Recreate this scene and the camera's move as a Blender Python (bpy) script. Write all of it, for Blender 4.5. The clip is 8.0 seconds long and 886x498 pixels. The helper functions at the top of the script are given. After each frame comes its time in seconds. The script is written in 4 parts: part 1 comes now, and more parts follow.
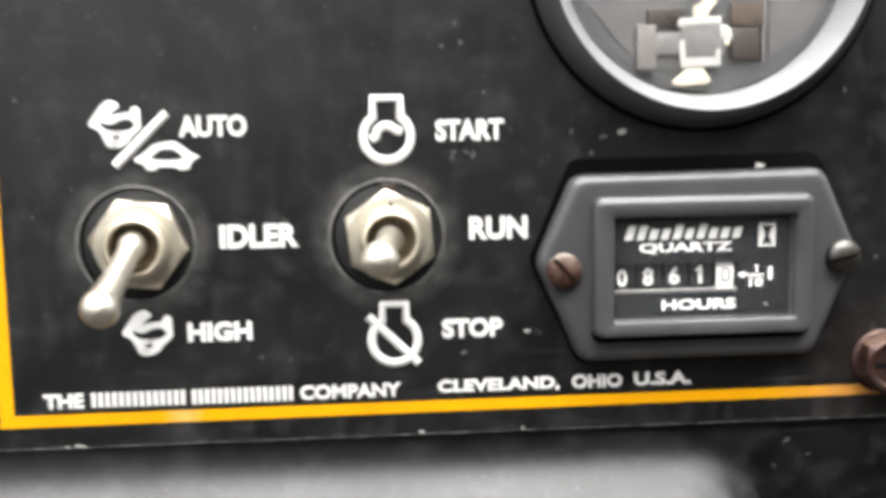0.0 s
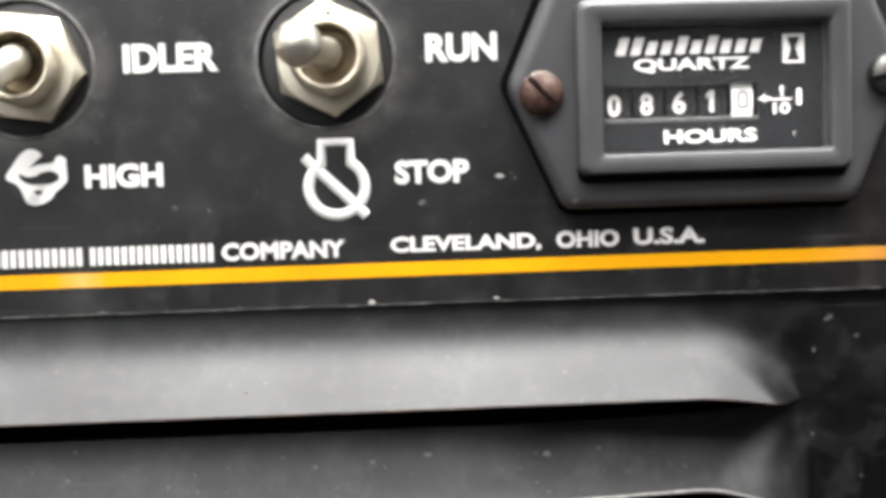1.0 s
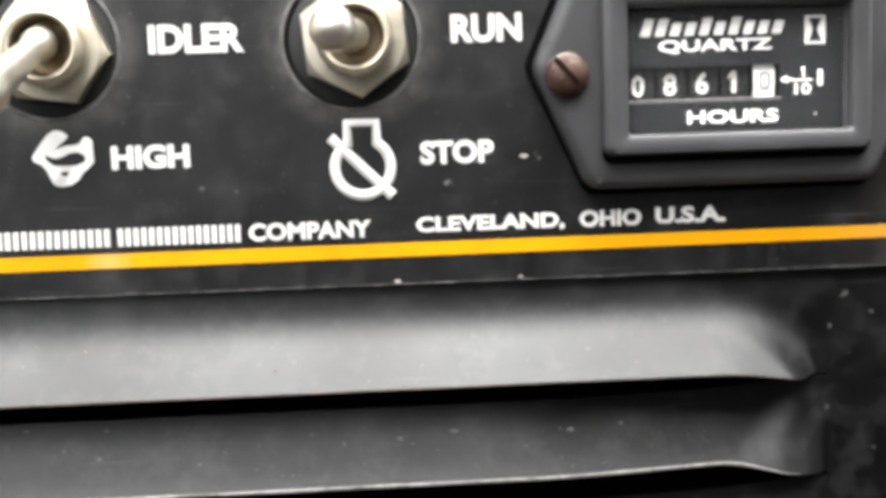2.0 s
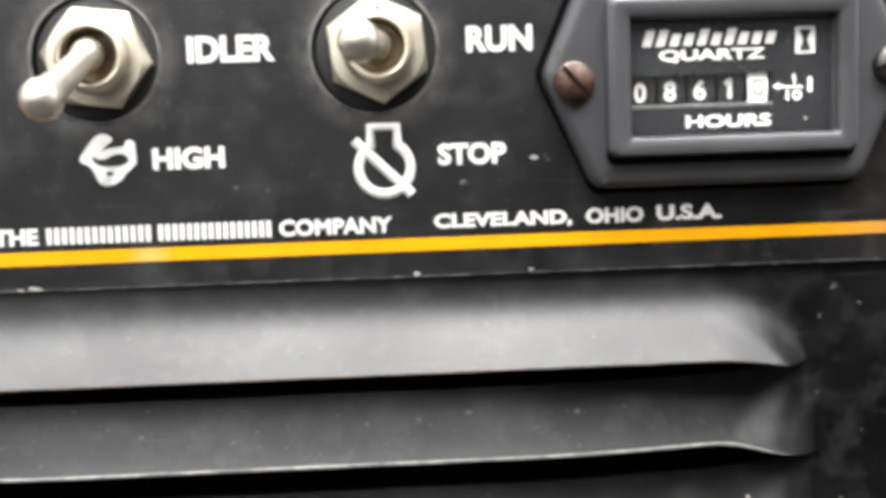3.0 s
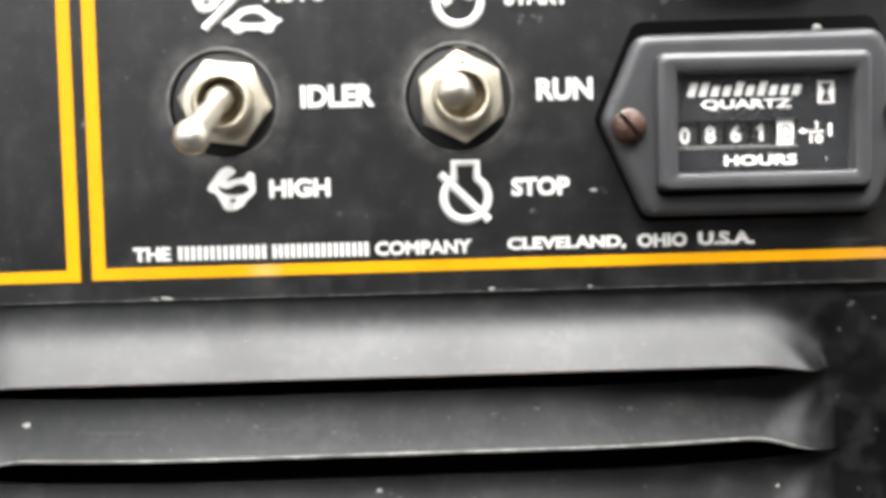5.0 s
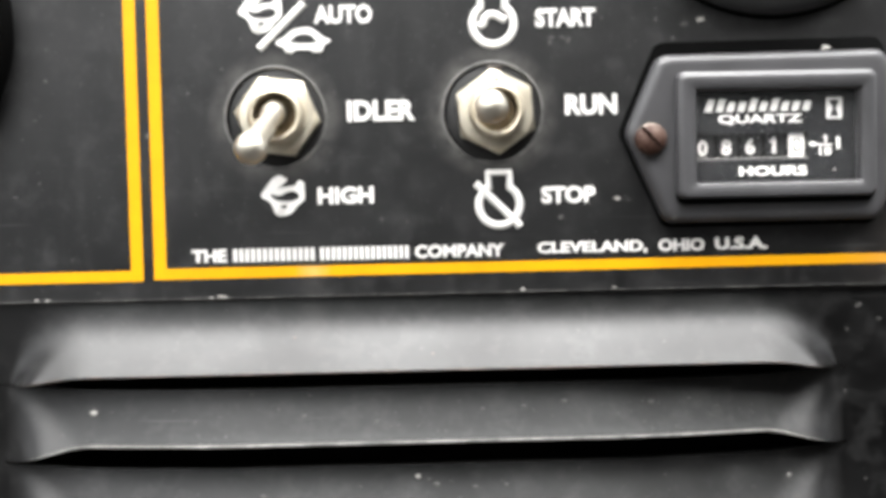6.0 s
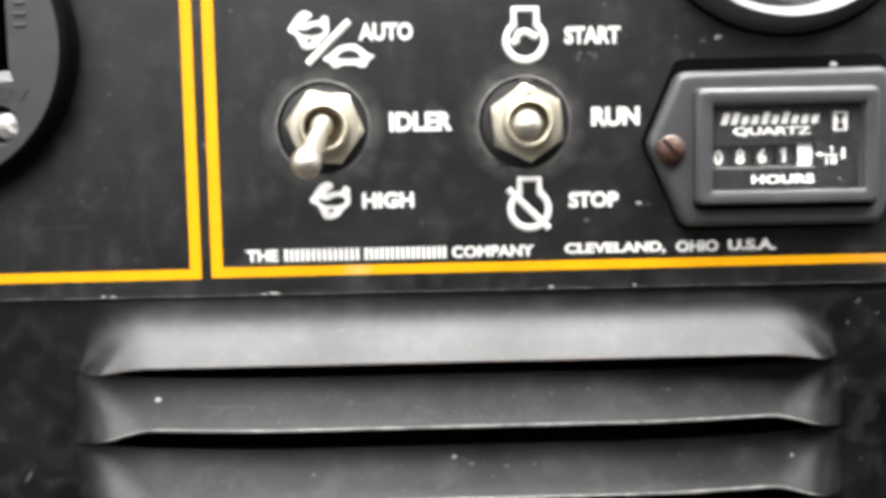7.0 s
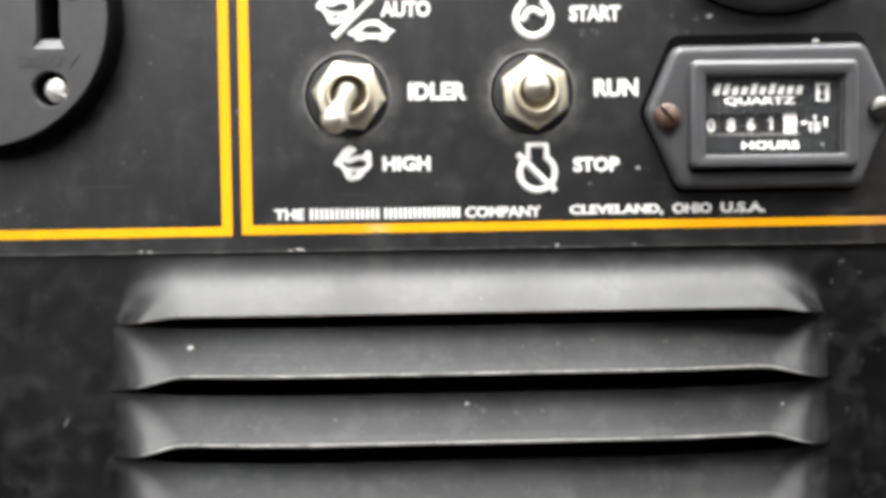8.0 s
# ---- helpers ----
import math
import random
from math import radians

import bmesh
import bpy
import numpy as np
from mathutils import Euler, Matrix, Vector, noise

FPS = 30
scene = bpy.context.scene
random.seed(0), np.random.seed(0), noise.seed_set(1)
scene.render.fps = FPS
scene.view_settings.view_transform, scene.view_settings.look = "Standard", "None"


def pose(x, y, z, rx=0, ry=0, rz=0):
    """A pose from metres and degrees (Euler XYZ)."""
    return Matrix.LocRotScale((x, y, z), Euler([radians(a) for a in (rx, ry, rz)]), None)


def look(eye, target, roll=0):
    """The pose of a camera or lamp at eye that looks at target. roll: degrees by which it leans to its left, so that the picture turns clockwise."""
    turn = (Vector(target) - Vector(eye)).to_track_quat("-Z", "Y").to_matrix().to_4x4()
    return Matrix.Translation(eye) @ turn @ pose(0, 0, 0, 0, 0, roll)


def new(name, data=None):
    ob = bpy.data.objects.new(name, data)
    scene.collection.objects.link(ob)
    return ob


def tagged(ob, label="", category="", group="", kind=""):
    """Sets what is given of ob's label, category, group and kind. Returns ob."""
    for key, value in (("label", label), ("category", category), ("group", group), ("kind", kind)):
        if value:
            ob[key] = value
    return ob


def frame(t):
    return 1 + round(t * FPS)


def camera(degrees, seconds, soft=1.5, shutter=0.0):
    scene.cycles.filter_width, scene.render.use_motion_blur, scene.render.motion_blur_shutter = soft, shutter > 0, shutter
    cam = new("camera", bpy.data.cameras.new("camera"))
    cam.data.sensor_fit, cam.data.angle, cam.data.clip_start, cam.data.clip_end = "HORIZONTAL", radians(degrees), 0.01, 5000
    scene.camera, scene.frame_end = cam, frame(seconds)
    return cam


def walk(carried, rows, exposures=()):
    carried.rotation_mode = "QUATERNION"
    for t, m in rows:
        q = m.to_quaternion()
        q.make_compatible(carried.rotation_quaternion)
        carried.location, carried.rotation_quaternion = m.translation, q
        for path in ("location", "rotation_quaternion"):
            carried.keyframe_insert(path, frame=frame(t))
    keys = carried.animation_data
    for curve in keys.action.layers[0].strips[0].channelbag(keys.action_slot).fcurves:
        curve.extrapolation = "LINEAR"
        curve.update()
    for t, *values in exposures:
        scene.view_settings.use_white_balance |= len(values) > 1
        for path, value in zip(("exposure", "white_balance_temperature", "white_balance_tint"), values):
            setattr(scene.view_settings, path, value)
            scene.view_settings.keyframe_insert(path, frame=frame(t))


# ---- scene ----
cam = camera(45.0, 8.0, soft=4.4, shutter=0.5)
PATH = [
    (0.0, (0.07055, -0.19609, 0.05662), (0.08592, 0.00156, 0.03022), -0.95),
    (0.5, (0.08328, -0.17529, 0.02607), (0.09251, 0.02419, 0.01500), -1.54),
    (1.0, (0.08694, -0.16442, 0.01250), (0.09360, 0.03517, 0.00151), -1.80),
    (1.5, (0.08114, -0.16354, 0.01505), (0.09232, 0.03527, -0.00362), -1.88),
    (3.0, (0.07822, -0.17853, 0.01657), (0.08660, 0.02040, -0.00233), -1.90),
    (3.5, (0.07434, -0.18630, 0.01753), (0.08289, 0.01267, -0.00083), -1.73),
    (4.0, (0.06964, -0.19409, 0.02025), (0.07894, 0.00473, 0.00066), -1.48),
    (4.5, (0.06774, -0.20104, 0.01740), (0.07534, -0.00177, 0.00209), -1.46),
    (6.0, (0.06051, -0.22484, 0.01433), (0.06404, -0.02506, 0.00559), -1.21),
    (6.5, (0.05919, -0.23405, 0.02155), (0.06041, -0.03453, 0.00766), -1.10),
    (7.0, (0.05108, -0.24277, 0.02824), (0.05559, -0.04375, 0.00902), -1.08),
    (7.5, (0.04786, -0.25135, 0.03335), (0.05284, -0.05298, 0.00836), -0.98),
    (8.0, (0.04468, -0.26304, 0.00604), (0.05099, -0.06331, -0.00227), -0.81),
]
walk(cam, [(t, look(eye, target, roll)) for t, eye, target, roll in PATH], [(0.0, 1.64), (1.0, 1.70), (4.5, 1.79), (6.0, 1.79), (8.0, 1.85)])

# ---------------------------------------------------------------- light: bright overcast daylight, from high in front
SUN_ELEVATION, SUN_AZIMUTH = 68.0, 6.0   # azimuth: degrees from straight in front of the panel towards its right
sky_world = bpy.data.worlds.new("overcast_sky")
scene.world = sky_world
sky_world.use_nodes = True
wn = sky_world.node_tree
wn.nodes.clear()
sky = wn.nodes.new("ShaderNodeTexSky")
sky.sky_type = "NISHITA"
sky.sun_disc = False
sky.sun_elevation = radians(SUN_ELEVATION)
sky.sun_rotation = radians(180 - SUN_AZIMUTH)
sky.air_density, sky.dust_density, sky.ozone_density = 1.0, 4.0, 1.0
pale = wn.nodes.new("ShaderNodeHueSaturation")   # cloud cover takes the blue out of the sky
pale.inputs["Saturation"].default_value = 0.08
wbg = wn.nodes.new("ShaderNodeBackground")
wbg.inputs["Strength"].default_value = 0.17
wout = wn.nodes.new("ShaderNodeOutputWorld")
wn.links.new(sky.outputs[0], pale.inputs["Color"])
wn.links.new(pale.outputs[0], wbg.inputs["Color"])
wn.links.new(wbg.outputs[0], wout.inputs["Surface"])

sun_data = bpy.data.lights.new("sun", "SUN")
sun_data.energy = 3.7
sun_data.angle = radians(72)
sun_data.color = (1.0, 0.99, 0.975)
sun = new("sun", sun_data)
az, el = radians(SUN_AZIMUTH), radians(SUN_ELEVATION)
sun_way = Vector((math.sin(az) * math.cos(el), -math.cos(az) * math.cos(el), math.sin(el)))
sun.matrix_world = look(sun_way * 3, (0, 0, 0))

MM = 0.001


# ---------------------------------------------------------------- materials
class Nodes:
    """A material's node tree, with short ways to add what most of them need."""

    def __init__(self, name):
        self.mat = bpy.data.materials.new(name)
        self.mat.use_nodes = True
        self.tree = self.mat.node_tree
        self.bsdf = self.tree.nodes["Principled BSDF"]
        self.coord = self.tree.nodes.new("ShaderNodeTexCoord")

    def add(self, kind, **inputs):
        node = self.tree.nodes.new(kind)
        for key, value in inputs.items():
            node.inputs[key.replace("_", " ")].default_value = value
        return node

    def link(self, a, b):
        self.tree.links.new(a, b)

    def noise(self, scale, detail=3.0, rough=0.55, stretch=None):
        n = self.add("ShaderNodeTexNoise", Scale=scale, Detail=detail, Roughness=rough)
        if stretch:
            m = self.add("ShaderNodeMapping", Scale=stretch)
            self.link(self.coord.outputs["Object"], m.inputs["Vector"])
            self.link(m.outputs[0], n.inputs["Vector"])
        else:
            self.link(self.coord.outputs["Object"], n.inputs["Vector"])
        return n.outputs["Fac"]

    def ramp(self, fac, stops):
        r = self.add("ShaderNodeValToRGB")
        while len(r.color_ramp.elements) < len(stops):
            r.color_ramp.elements.new(0.5)
        for e, (at, value) in zip(r.color_ramp.elements, stops):
            e.position = at
            e.color = (*value, 1) if isinstance(value, tuple) else (value, value, value, 1)
        self.link(fac, r.inputs["Fac"])
        return r.outputs["Color"]

    def mix(self, fac, a, b):
        m = self.tree.nodes.new("ShaderNodeMix")
        m.data_type = "RGBA"
        if isinstance(fac, float):
            m.inputs[0].default_value = fac
        else:
            self.link(fac, m.inputs[0])
        for socket, value in ((m.inputs[6], a), (m.inputs[7], b)):
            if isinstance(value, tuple):
                socket.default_value = (*value, 1)
            else:
                self.link(value, socket)
        return m.outputs[2]

    def drip(self, c, colour, most):
        """A pale run of dried muddy water down one place of the panel, over the colour c."""
        place = self.add("ShaderNodeSeparateXYZ")
        self.link(self.coord.outputs["Object"], place.inputs[0])
        waver = self.add("ShaderNodeMath")
        waver.operation = "MULTIPLY_ADD"
        self.link(self.noise(120.0, 4.0, 0.6), waver.inputs[0])
        waver.inputs[1].default_value = 0.004
        self.link(place.outputs["X"], waver.inputs[2])
        across = self.ramp(waver.outputs[0], [(0.0372, 0.0), (0.0385, most), (0.0392, most * 0.8), (0.0405, 0.0)])
        shift = self.add("ShaderNodeMath")
        shift.inputs[1].default_value = 0.05
        self.link(place.outputs["Z"], shift.inputs[0])
        along = self.ramp(shift.outputs[0], [(0.032, 0.0), (0.040, 1.0), (0.053, 1.0), (0.057, 0.0)])
        both = self.add("ShaderNodeMath")
        both.operation = "MULTIPLY"
        self.link(across, both.inputs[0])
        self.link(along, both.inputs[1])
        return self.mix(both.outputs[0], c, colour)

    def bump(self, height, strength, distance):
        b = self.add("ShaderNodeBump", Strength=strength, Distance=distance)
        self.link(height, b.inputs["Height"])
        self.link(b.outputs[0], self.bsdf.inputs["Normal"])

    def done(self, colour=None, rough=None, metal=0.0, spec=0.5):
        for key, value in (("Base Color", colour), ("Roughness", rough)):
            if isinstance(value, tuple):
                self.bsdf.inputs[key].default_value = (*value, 1)
            elif isinstance(value, float):
                self.bsdf.inputs[key].default_value = value
            elif value is not None:
                self.link(value, self.bsdf.inputs[key])
        self.bsdf.inputs["Metallic"].default_value = metal
        self.bsdf.inputs["Specular IOR Level"].default_value = spec
        return self.mat


def painted_metal(name, base, rough, dust, grain=900.0, speck=0.08, ior=1.5, drips=1.0, soiled=0.0, clean=0.0, rings=()):
    """Dark paint with a fine grain, cloudy smears of dust, fine scratches and sparse pale specks."""
    n = Nodes(name)
    cloud = n.ramp(n.noise(45.0, 5.0, 0.65), [(0.46, 0.0), (0.78, 1.0)])
    drift = n.ramp(n.noise(19.0, 6.0, 0.7), [(0.47, 0.0), (0.72, 1.0)])
    smear = n.ramp(n.noise(150.0, 6.0, 0.7), [(0.50, 0.0), (0.74, 1.0)])
    specks = n.ramp(n.noise(430.0, 2.0, 0.4), [(0.73 + clean, 0.0), (0.79 + clean, 1.0)])
    grit = n.ramp(n.noise(1050.0, 1.0, 0.4), [(0.70 + clean, 0.0), (0.78 + clean, 1.0)])
    streak = n.ramp(n.noise(95.0, 4.0, 0.65, (2.6, 1.0, 0.3)), [(0.54, 0.0), (0.80, 1.0)])
    turned = n.add("ShaderNodeMapping", Scale=(30.0, 1.0, 900.0), Rotation=(0.0, radians(38), 0.0))
    n.link(n.coord.outputs["Object"], turned.inputs["Vector"])
    lines = n.add("ShaderNodeTexNoise", Scale=1.0, Detail=2.0, Roughness=0.4)
    n.link(turned.outputs[0], lines.inputs["Vector"])
    scratch = n.ramp(lines.outputs["Fac"], [(0.70, 0.0), (0.76, 1.0)])
    shade = lambda k: tuple(v + dust * k for v in base)
    c = n.mix(cloud, base, shade(1.0))
    c = n.mix(streak, c, shade(1.0 * drips))
    c = n.mix(drift, c, shade(0.5))
    c = n.mix(smear, c, shade(2.0))
    c = n.mix(scratch, c, shade(2.6))
    c = n.mix(grit, c, shade(4.0))
    c = n.mix(specks, c, (speck, speck * 0.97, speck * 0.93))
    for x, z, radius in rings:                        # a scuffed, dusty ring round a hole
        away = n.add("ShaderNodeVectorMath")
        away.operation = "DISTANCE"
        n.link(n.coord.outputs["Object"], away.inputs[0])
        away.inputs[1].default_value = (x * MM, 0.0, z * MM)
        waver = n.add("ShaderNodeMath")
        waver.operation = "MULTIPLY_ADD"
        n.link(n.noise(260.0, 5.0, 0.7), waver.inputs[0])
        waver.inputs[1].default_value = 0.0022
        n.link(away.outputs["Value"], waver.inputs[2])
        r0 = radius * MM + 0.0011
        band = n.ramp(waver.outputs[0], [(r0 - 0.0005, 0.0), (r0, 0.75), (r0 + 0.0004, 0.3), (r0 + 0.0011, 0.0)])
        patchy = n.add("ShaderNodeMath")
        patchy.operation = "MULTIPLY"
        n.link(band, patchy.inputs[0])
        n.link(n.ramp(n.noise(170.0, 4.0, 0.6), [(0.36, 0.15), (0.62, 1.0)]), patchy.inputs[1])
        c = n.mix(patchy.outputs[0], c, (0.09, 0.088, 0.083))
    if soiled:                                        # rust and road dirt round the bolt at the plate's corner, with a ragged edge
        away = n.add("ShaderNodeVectorMath")
        away.operation = "DISTANCE"
        n.link(n.coord.outputs["Object"], away.inputs[0])
        away.inputs[1].default_value = (0.167, 0.0, 0.004)
        ragged = n.add("ShaderNodeMath")
        ragged.operation = "MULTIPLY_ADD"
        n.link(n.noise(210.0, 5.0, 0.7), ragged.inputs[0])
        ragged.inputs[1].default_value = 0.022
        n.link(away.outputs["Value"], ragged.inputs[2])
        c = n.mix(n.ramp(ragged.outputs[0], [(0.016, soiled), (0.032, 0.0)]), c, (0.085, 0.066, 0.052))
    c = n.drip(c, (0.10, 0.097, 0.09), 0.12)
    r = n.ramp(n.noise(120.0, 4.0), [(0.3, rough - 0.02), (0.75, rough + 0.03)])
    n.bump(n.noise(grain, 2.0), 0.12, 0.0002)
    n.done(c, r, spec=0.0)
    # the paint's own sheen: a soft gloss without a long haze
    gloss = n.add("ShaderNodeBsdfAnisotropic")
    gloss.distribution = "BECKMANN"
    n.link(r, gloss.inputs["Roughness"])
    n.link(n.bsdf.inputs["Normal"].links[0].from_socket, gloss.inputs["Normal"])
    both = n.add("ShaderNodeMixShader")
    n.link(n.add("ShaderNodeFresnel", IOR=ior).outputs[0], both.inputs[0])
    n.link(n.bsdf.outputs[0], both.inputs[1])
    n.link(gloss.outputs[0], both.inputs[2])
    n.link(both.outputs[0], n.tree.nodes["Material Output"].inputs["Surface"])
    return n.mat


PLATE_BLACK = painted_metal("nameplate_black", (0.0038, 0.0038, 0.0040), 0.50, 0.010, speck=0.10, ior=1.55, soiled=0.08, rings=((75.45, 32.9, 10.7), (30.05, 32.7, 10.7)))
CASE_BLACK = painted_metal("case_paint_black", (0.0024, 0.0024, 0.0025), 0.44, 0.0085, 600.0, 0.03, 1.5, 0.4, clean=0.045)


def plain_paint(name, base, rough, vary=0.12, scale=300.0, spec=0.5):
    n = Nodes(name)
    dark = tuple(c * (1 - vary) for c in base)
    c = n.mix(n.ramp(n.noise(scale, 4.0), [(0.35, 0.0), (0.7, 1.0)]), base, dark)
    n.bump(n.noise(1400.0, 2.0), 0.08, 0.0001)
    return n.done(c, rough, 0.0, spec)


WHITE_PAINT = plain_paint("lettering_white", (0.65, 0.64, 0.615), 0.5)
METER_PLASTIC = plain_paint("meter_plastic_black", (0.050, 0.0495, 0.052), 0.36, 0.25, 90.0)
# raised and tinted blue, with the window's reflection put into its colour
DIAL_BLACK = plain_paint("dial_black", (0.005, 0.0055, 0.0066), 0.5, 0.3, spec=0.2)
WHEEL_BLACK = plain_paint("counter_wheel_black", (0.006, 0.006, 0.007), 0.5, 0.3, spec=0.3)
# gasket rubber; the same black is painted in for shaded gaps
RUBBER_SHADE_BLACK = plain_paint("rubber_and_shade_black", (0.0008, 0.0008, 0.0008), 0.7, 0.2, spec=0.05)
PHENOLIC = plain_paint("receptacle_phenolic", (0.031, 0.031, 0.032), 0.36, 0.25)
# the same moulding as the face, coloured near-black for its shaded side
PHENOLIC_SHADED = plain_paint("receptacle_rim_shaded", (0.0015, 0.0015, 0.0015), 0.6, 0.2, spec=0.06)
# one rim in two tones: skylit inner slope pale, shaded outer side dark
GAUGE_RIM_LIT = plain_paint("gauge_rim_lit", (0.20, 0.20, 0.203), 0.42, 0.1)
GAUGE_RIM_SHADED = plain_paint("gauge_rim_shaded", (0.045, 0.045, 0.046), 0.45, 0.1)
GAUGE_DIAL = plain_paint("gauge_dial_grey", (0.040, 0.040, 0.040), 0.5, 0.1)
GAUGE_PALE = plain_paint("gauge_card_pale", (0.062, 0.059, 0.057), 0.5, 0.1)
MOVEMENT_BEIGE = plain_paint("movement_beige", (0.11, 0.10, 0.092), 0.4, 0.2)
MOVEMENT_BROWN = plain_paint("movement_brown", (0.020, 0.013, 0.009), 0.45, 0.3)
COIL_BROWN = plain_paint("coil_varnish_brown", (0.052, 0.036, 0.025), 0.4, 0.4, 200.0)
NEEDLE_CREAM = plain_paint("needle_cream", (0.44, 0.40, 0.31), 0.4, 0.15)
MOVEMENT_GREY = plain_paint("movement_grey", (0.125, 0.12, 0.115), 0.4, 0.3)
MOVEMENT_PALE = plain_paint("movement_pale", (0.34, 0.33, 0.31), 0.4, 0.2)
CHIP_PALE = plain_paint("bare_chip_pale", (0.30, 0.29, 0.27), 0.55)
CHIP_DIM = plain_paint("scuff_grey", (0.042, 0.041, 0.039), 0.6)
# near-black that puts the shade inside openings into the colour
RECESS_SHADE = plain_paint("recess_shade", (0.002, 0.002, 0.002), 0.8, spec=0.1)


def stripe_paint(name, base, stain):
    """The stripes' paint, stained and faded towards the rusty bolt at the plate's corner."""
    n = Nodes(name)
    c = n.mix(n.ramp(n.noise(120.0, 4.0), [(0.35, 0.0), (0.7, 1.0)]), base, tuple(v * 0.9 for v in base))
    place = n.add("ShaderNodeSeparateXYZ")
    n.link(n.coord.outputs["Object"], place.inputs[0])
    ragged = n.add("ShaderNodeMath")
    ragged.operation = "MULTIPLY_ADD"
    n.link(n.noise(70.0, 5.0, 0.7), ragged.inputs[0])
    ragged.inputs[1].default_value = 0.03
    n.link(place.outputs["X"], ragged.inputs[2])
    c = n.mix(n.ramp(ragged.outputs[0], [(0.159, 0.0), (0.184, 0.9)]), c, stain)
    grime = n.ramp(n.noise(520.0, 5.0, 0.7), [(0.62, 0.0), (0.74, 0.5)])
    c = n.mix(grime, c, tuple(v * 0.5 for v in base))
    c = n.drip(c, (0.55, 0.40, 0.20), 0.5)
    n.bump(n.noise(1400.0, 2.0), 0.08, 0.0001)
    return n.done(c, 0.45, 0.0, 0.25)


YELLOW_PAINT = stripe_paint("stripe_yellow", (0.64, 0.295, 0.0), (0.36, 0.16, 0.045))


def metal(name, base, rough, stain, scale=260.0):
    n = Nodes(name)
    worn = n.ramp(n.noise(scale, 5.0, 0.6), [(0.42, 0.0), (0.72, 1.0)])
    c = n.mix(worn, base, stain)
    r = n.ramp(n.noise(scale * 2, 3.0), [(0.3, rough - 0.05), (0.75, rough + 0.12)])
    n.bump(n.noise(900.0, 3.0), 0.15, 0.0001)
    return n.done(c, r, 1.0)


NICKEL = metal("nickel_plate", (0.72, 0.67, 0.55), 0.42, (0.58, 0.52, 0.40))
NICKEL_BRIGHT = metal("lever_nickel", (0.76, 0.72, 0.63), 0.38, (0.62, 0.57, 0.47))
BUSHING = metal("bushing_brass_dull", (0.64, 0.59, 0.48), 0.52, (0.48, 0.42, 0.32))
BORE = metal("bushing_bore_dark", (0.34, 0.28, 0.19), 0.55, (0.12, 0.09, 0.055))
STEEL = metal("screw_steel", (0.72, 0.71, 0.69), 0.42, (0.52, 0.50, 0.47))
DULL_STEEL = metal("screw_steel_dull", (0.10, 0.098, 0.092), 0.42, (0.07, 0.055, 0.045))


def rust(name, a, b, rough=0.6):
    n = Nodes(name)
    patch = n.ramp(n.noise(420.0, 5.0, 0.65), [(0.38, 0.0), (0.62, 1.0)])
    c = n.mix(patch, a, b)
    n.bump(n.noise(1500.0, 4.0), 0.5, 0.0003)
    return n.done(c, rough, 0.25)


def lit_dusty_rust(name, rusty, bare, dusty):
    """A rusted screw head: brown rust, worn patches of steel, and a paler tone painted on what faces up, for dust and
    light there.
    """
    n = Nodes(name)
    patch = n.ramp(n.noise(330.0, 4.0, 0.6), [(0.44, 0.0), (0.58, 1.0)])
    c = n.mix(patch, rusty, bare)
    face = n.add("ShaderNodeNewGeometry")
    up = n.add("ShaderNodeSeparateXYZ")
    n.link(face.outputs["Normal"], up.inputs[0])
    lie = n.add("ShaderNodeMath")
    lie.operation = "MULTIPLY_ADD"
    n.link(up.outputs["Z"], lie.inputs[0])
    lie.inputs[1].default_value = 0.6
    n.link(n.noise(520.0, 3.0, 0.6), lie.inputs[2])
    # tops are coloured paler, for dust and for light falling on them
    c = n.mix(n.ramp(lie.outputs[0], [(0.78, 0.0), (1.04, 1.0)]), c, dusty)
    n.bump(n.noise(1300.0, 4.0), 0.5, 0.0002)
    return n.done(c, n.ramp(patch, [(0.0, 0.6), (1.0, 0.38)]), 0.35)


BROWN_STEEL = lit_dusty_rust("screw_brown_steel", (0.036, 0.013, 0.007), (0.085, 0.050, 0.038), (0.24, 0.205, 0.17))
RUST_DARK = rust("screw_rust_dark", (0.045, 0.019, 0.012), (0.11, 0.068, 0.055), 0.35)
BOLT_RUST = lit_dusty_rust("screw_rust_red", (0.018, 0.006, 0.004), (0.042, 0.017, 0.012), (0.11, 0.065, 0.045))

gn = Nodes("ground_soil")
GROUND = gn.done(gn.mix(gn.ramp(gn.noise(3.0, 6.0, 0.6), [(0.35, 0.0), (0.7, 1.0)]), (0.012, 0.011, 0.0095), (0.026, 0.0235, 0.0205)), 0.9)

cn = Nodes("meter_window_clear")
cn.bsdf.inputs["Transmission Weight"].default_value = 0.995     # a faint haze put into it for its sky reflection
cn.bsdf.inputs["IOR"].default_value = 1.1
CLEAR = cn.done(cn.mix(cn.ramp(cn.noise(110.0, 4.0, 0.6), [(0.35, 0.0), (0.7, 1.0)]), (1.0, 1.0, 1.0), (0.9, 0.9, 0.9)), 0.03)


# ---------------------------------------------------------------- mesh helpers (millimetres; x right, y into the panel, z up)
def thing(name, at, label, category, kind="", group=""):
    ob = new(name)
    ob.empty_display_size = 0.01
    ob.location = Vector(at) * MM
    return tagged(ob, label, category, group, kind)


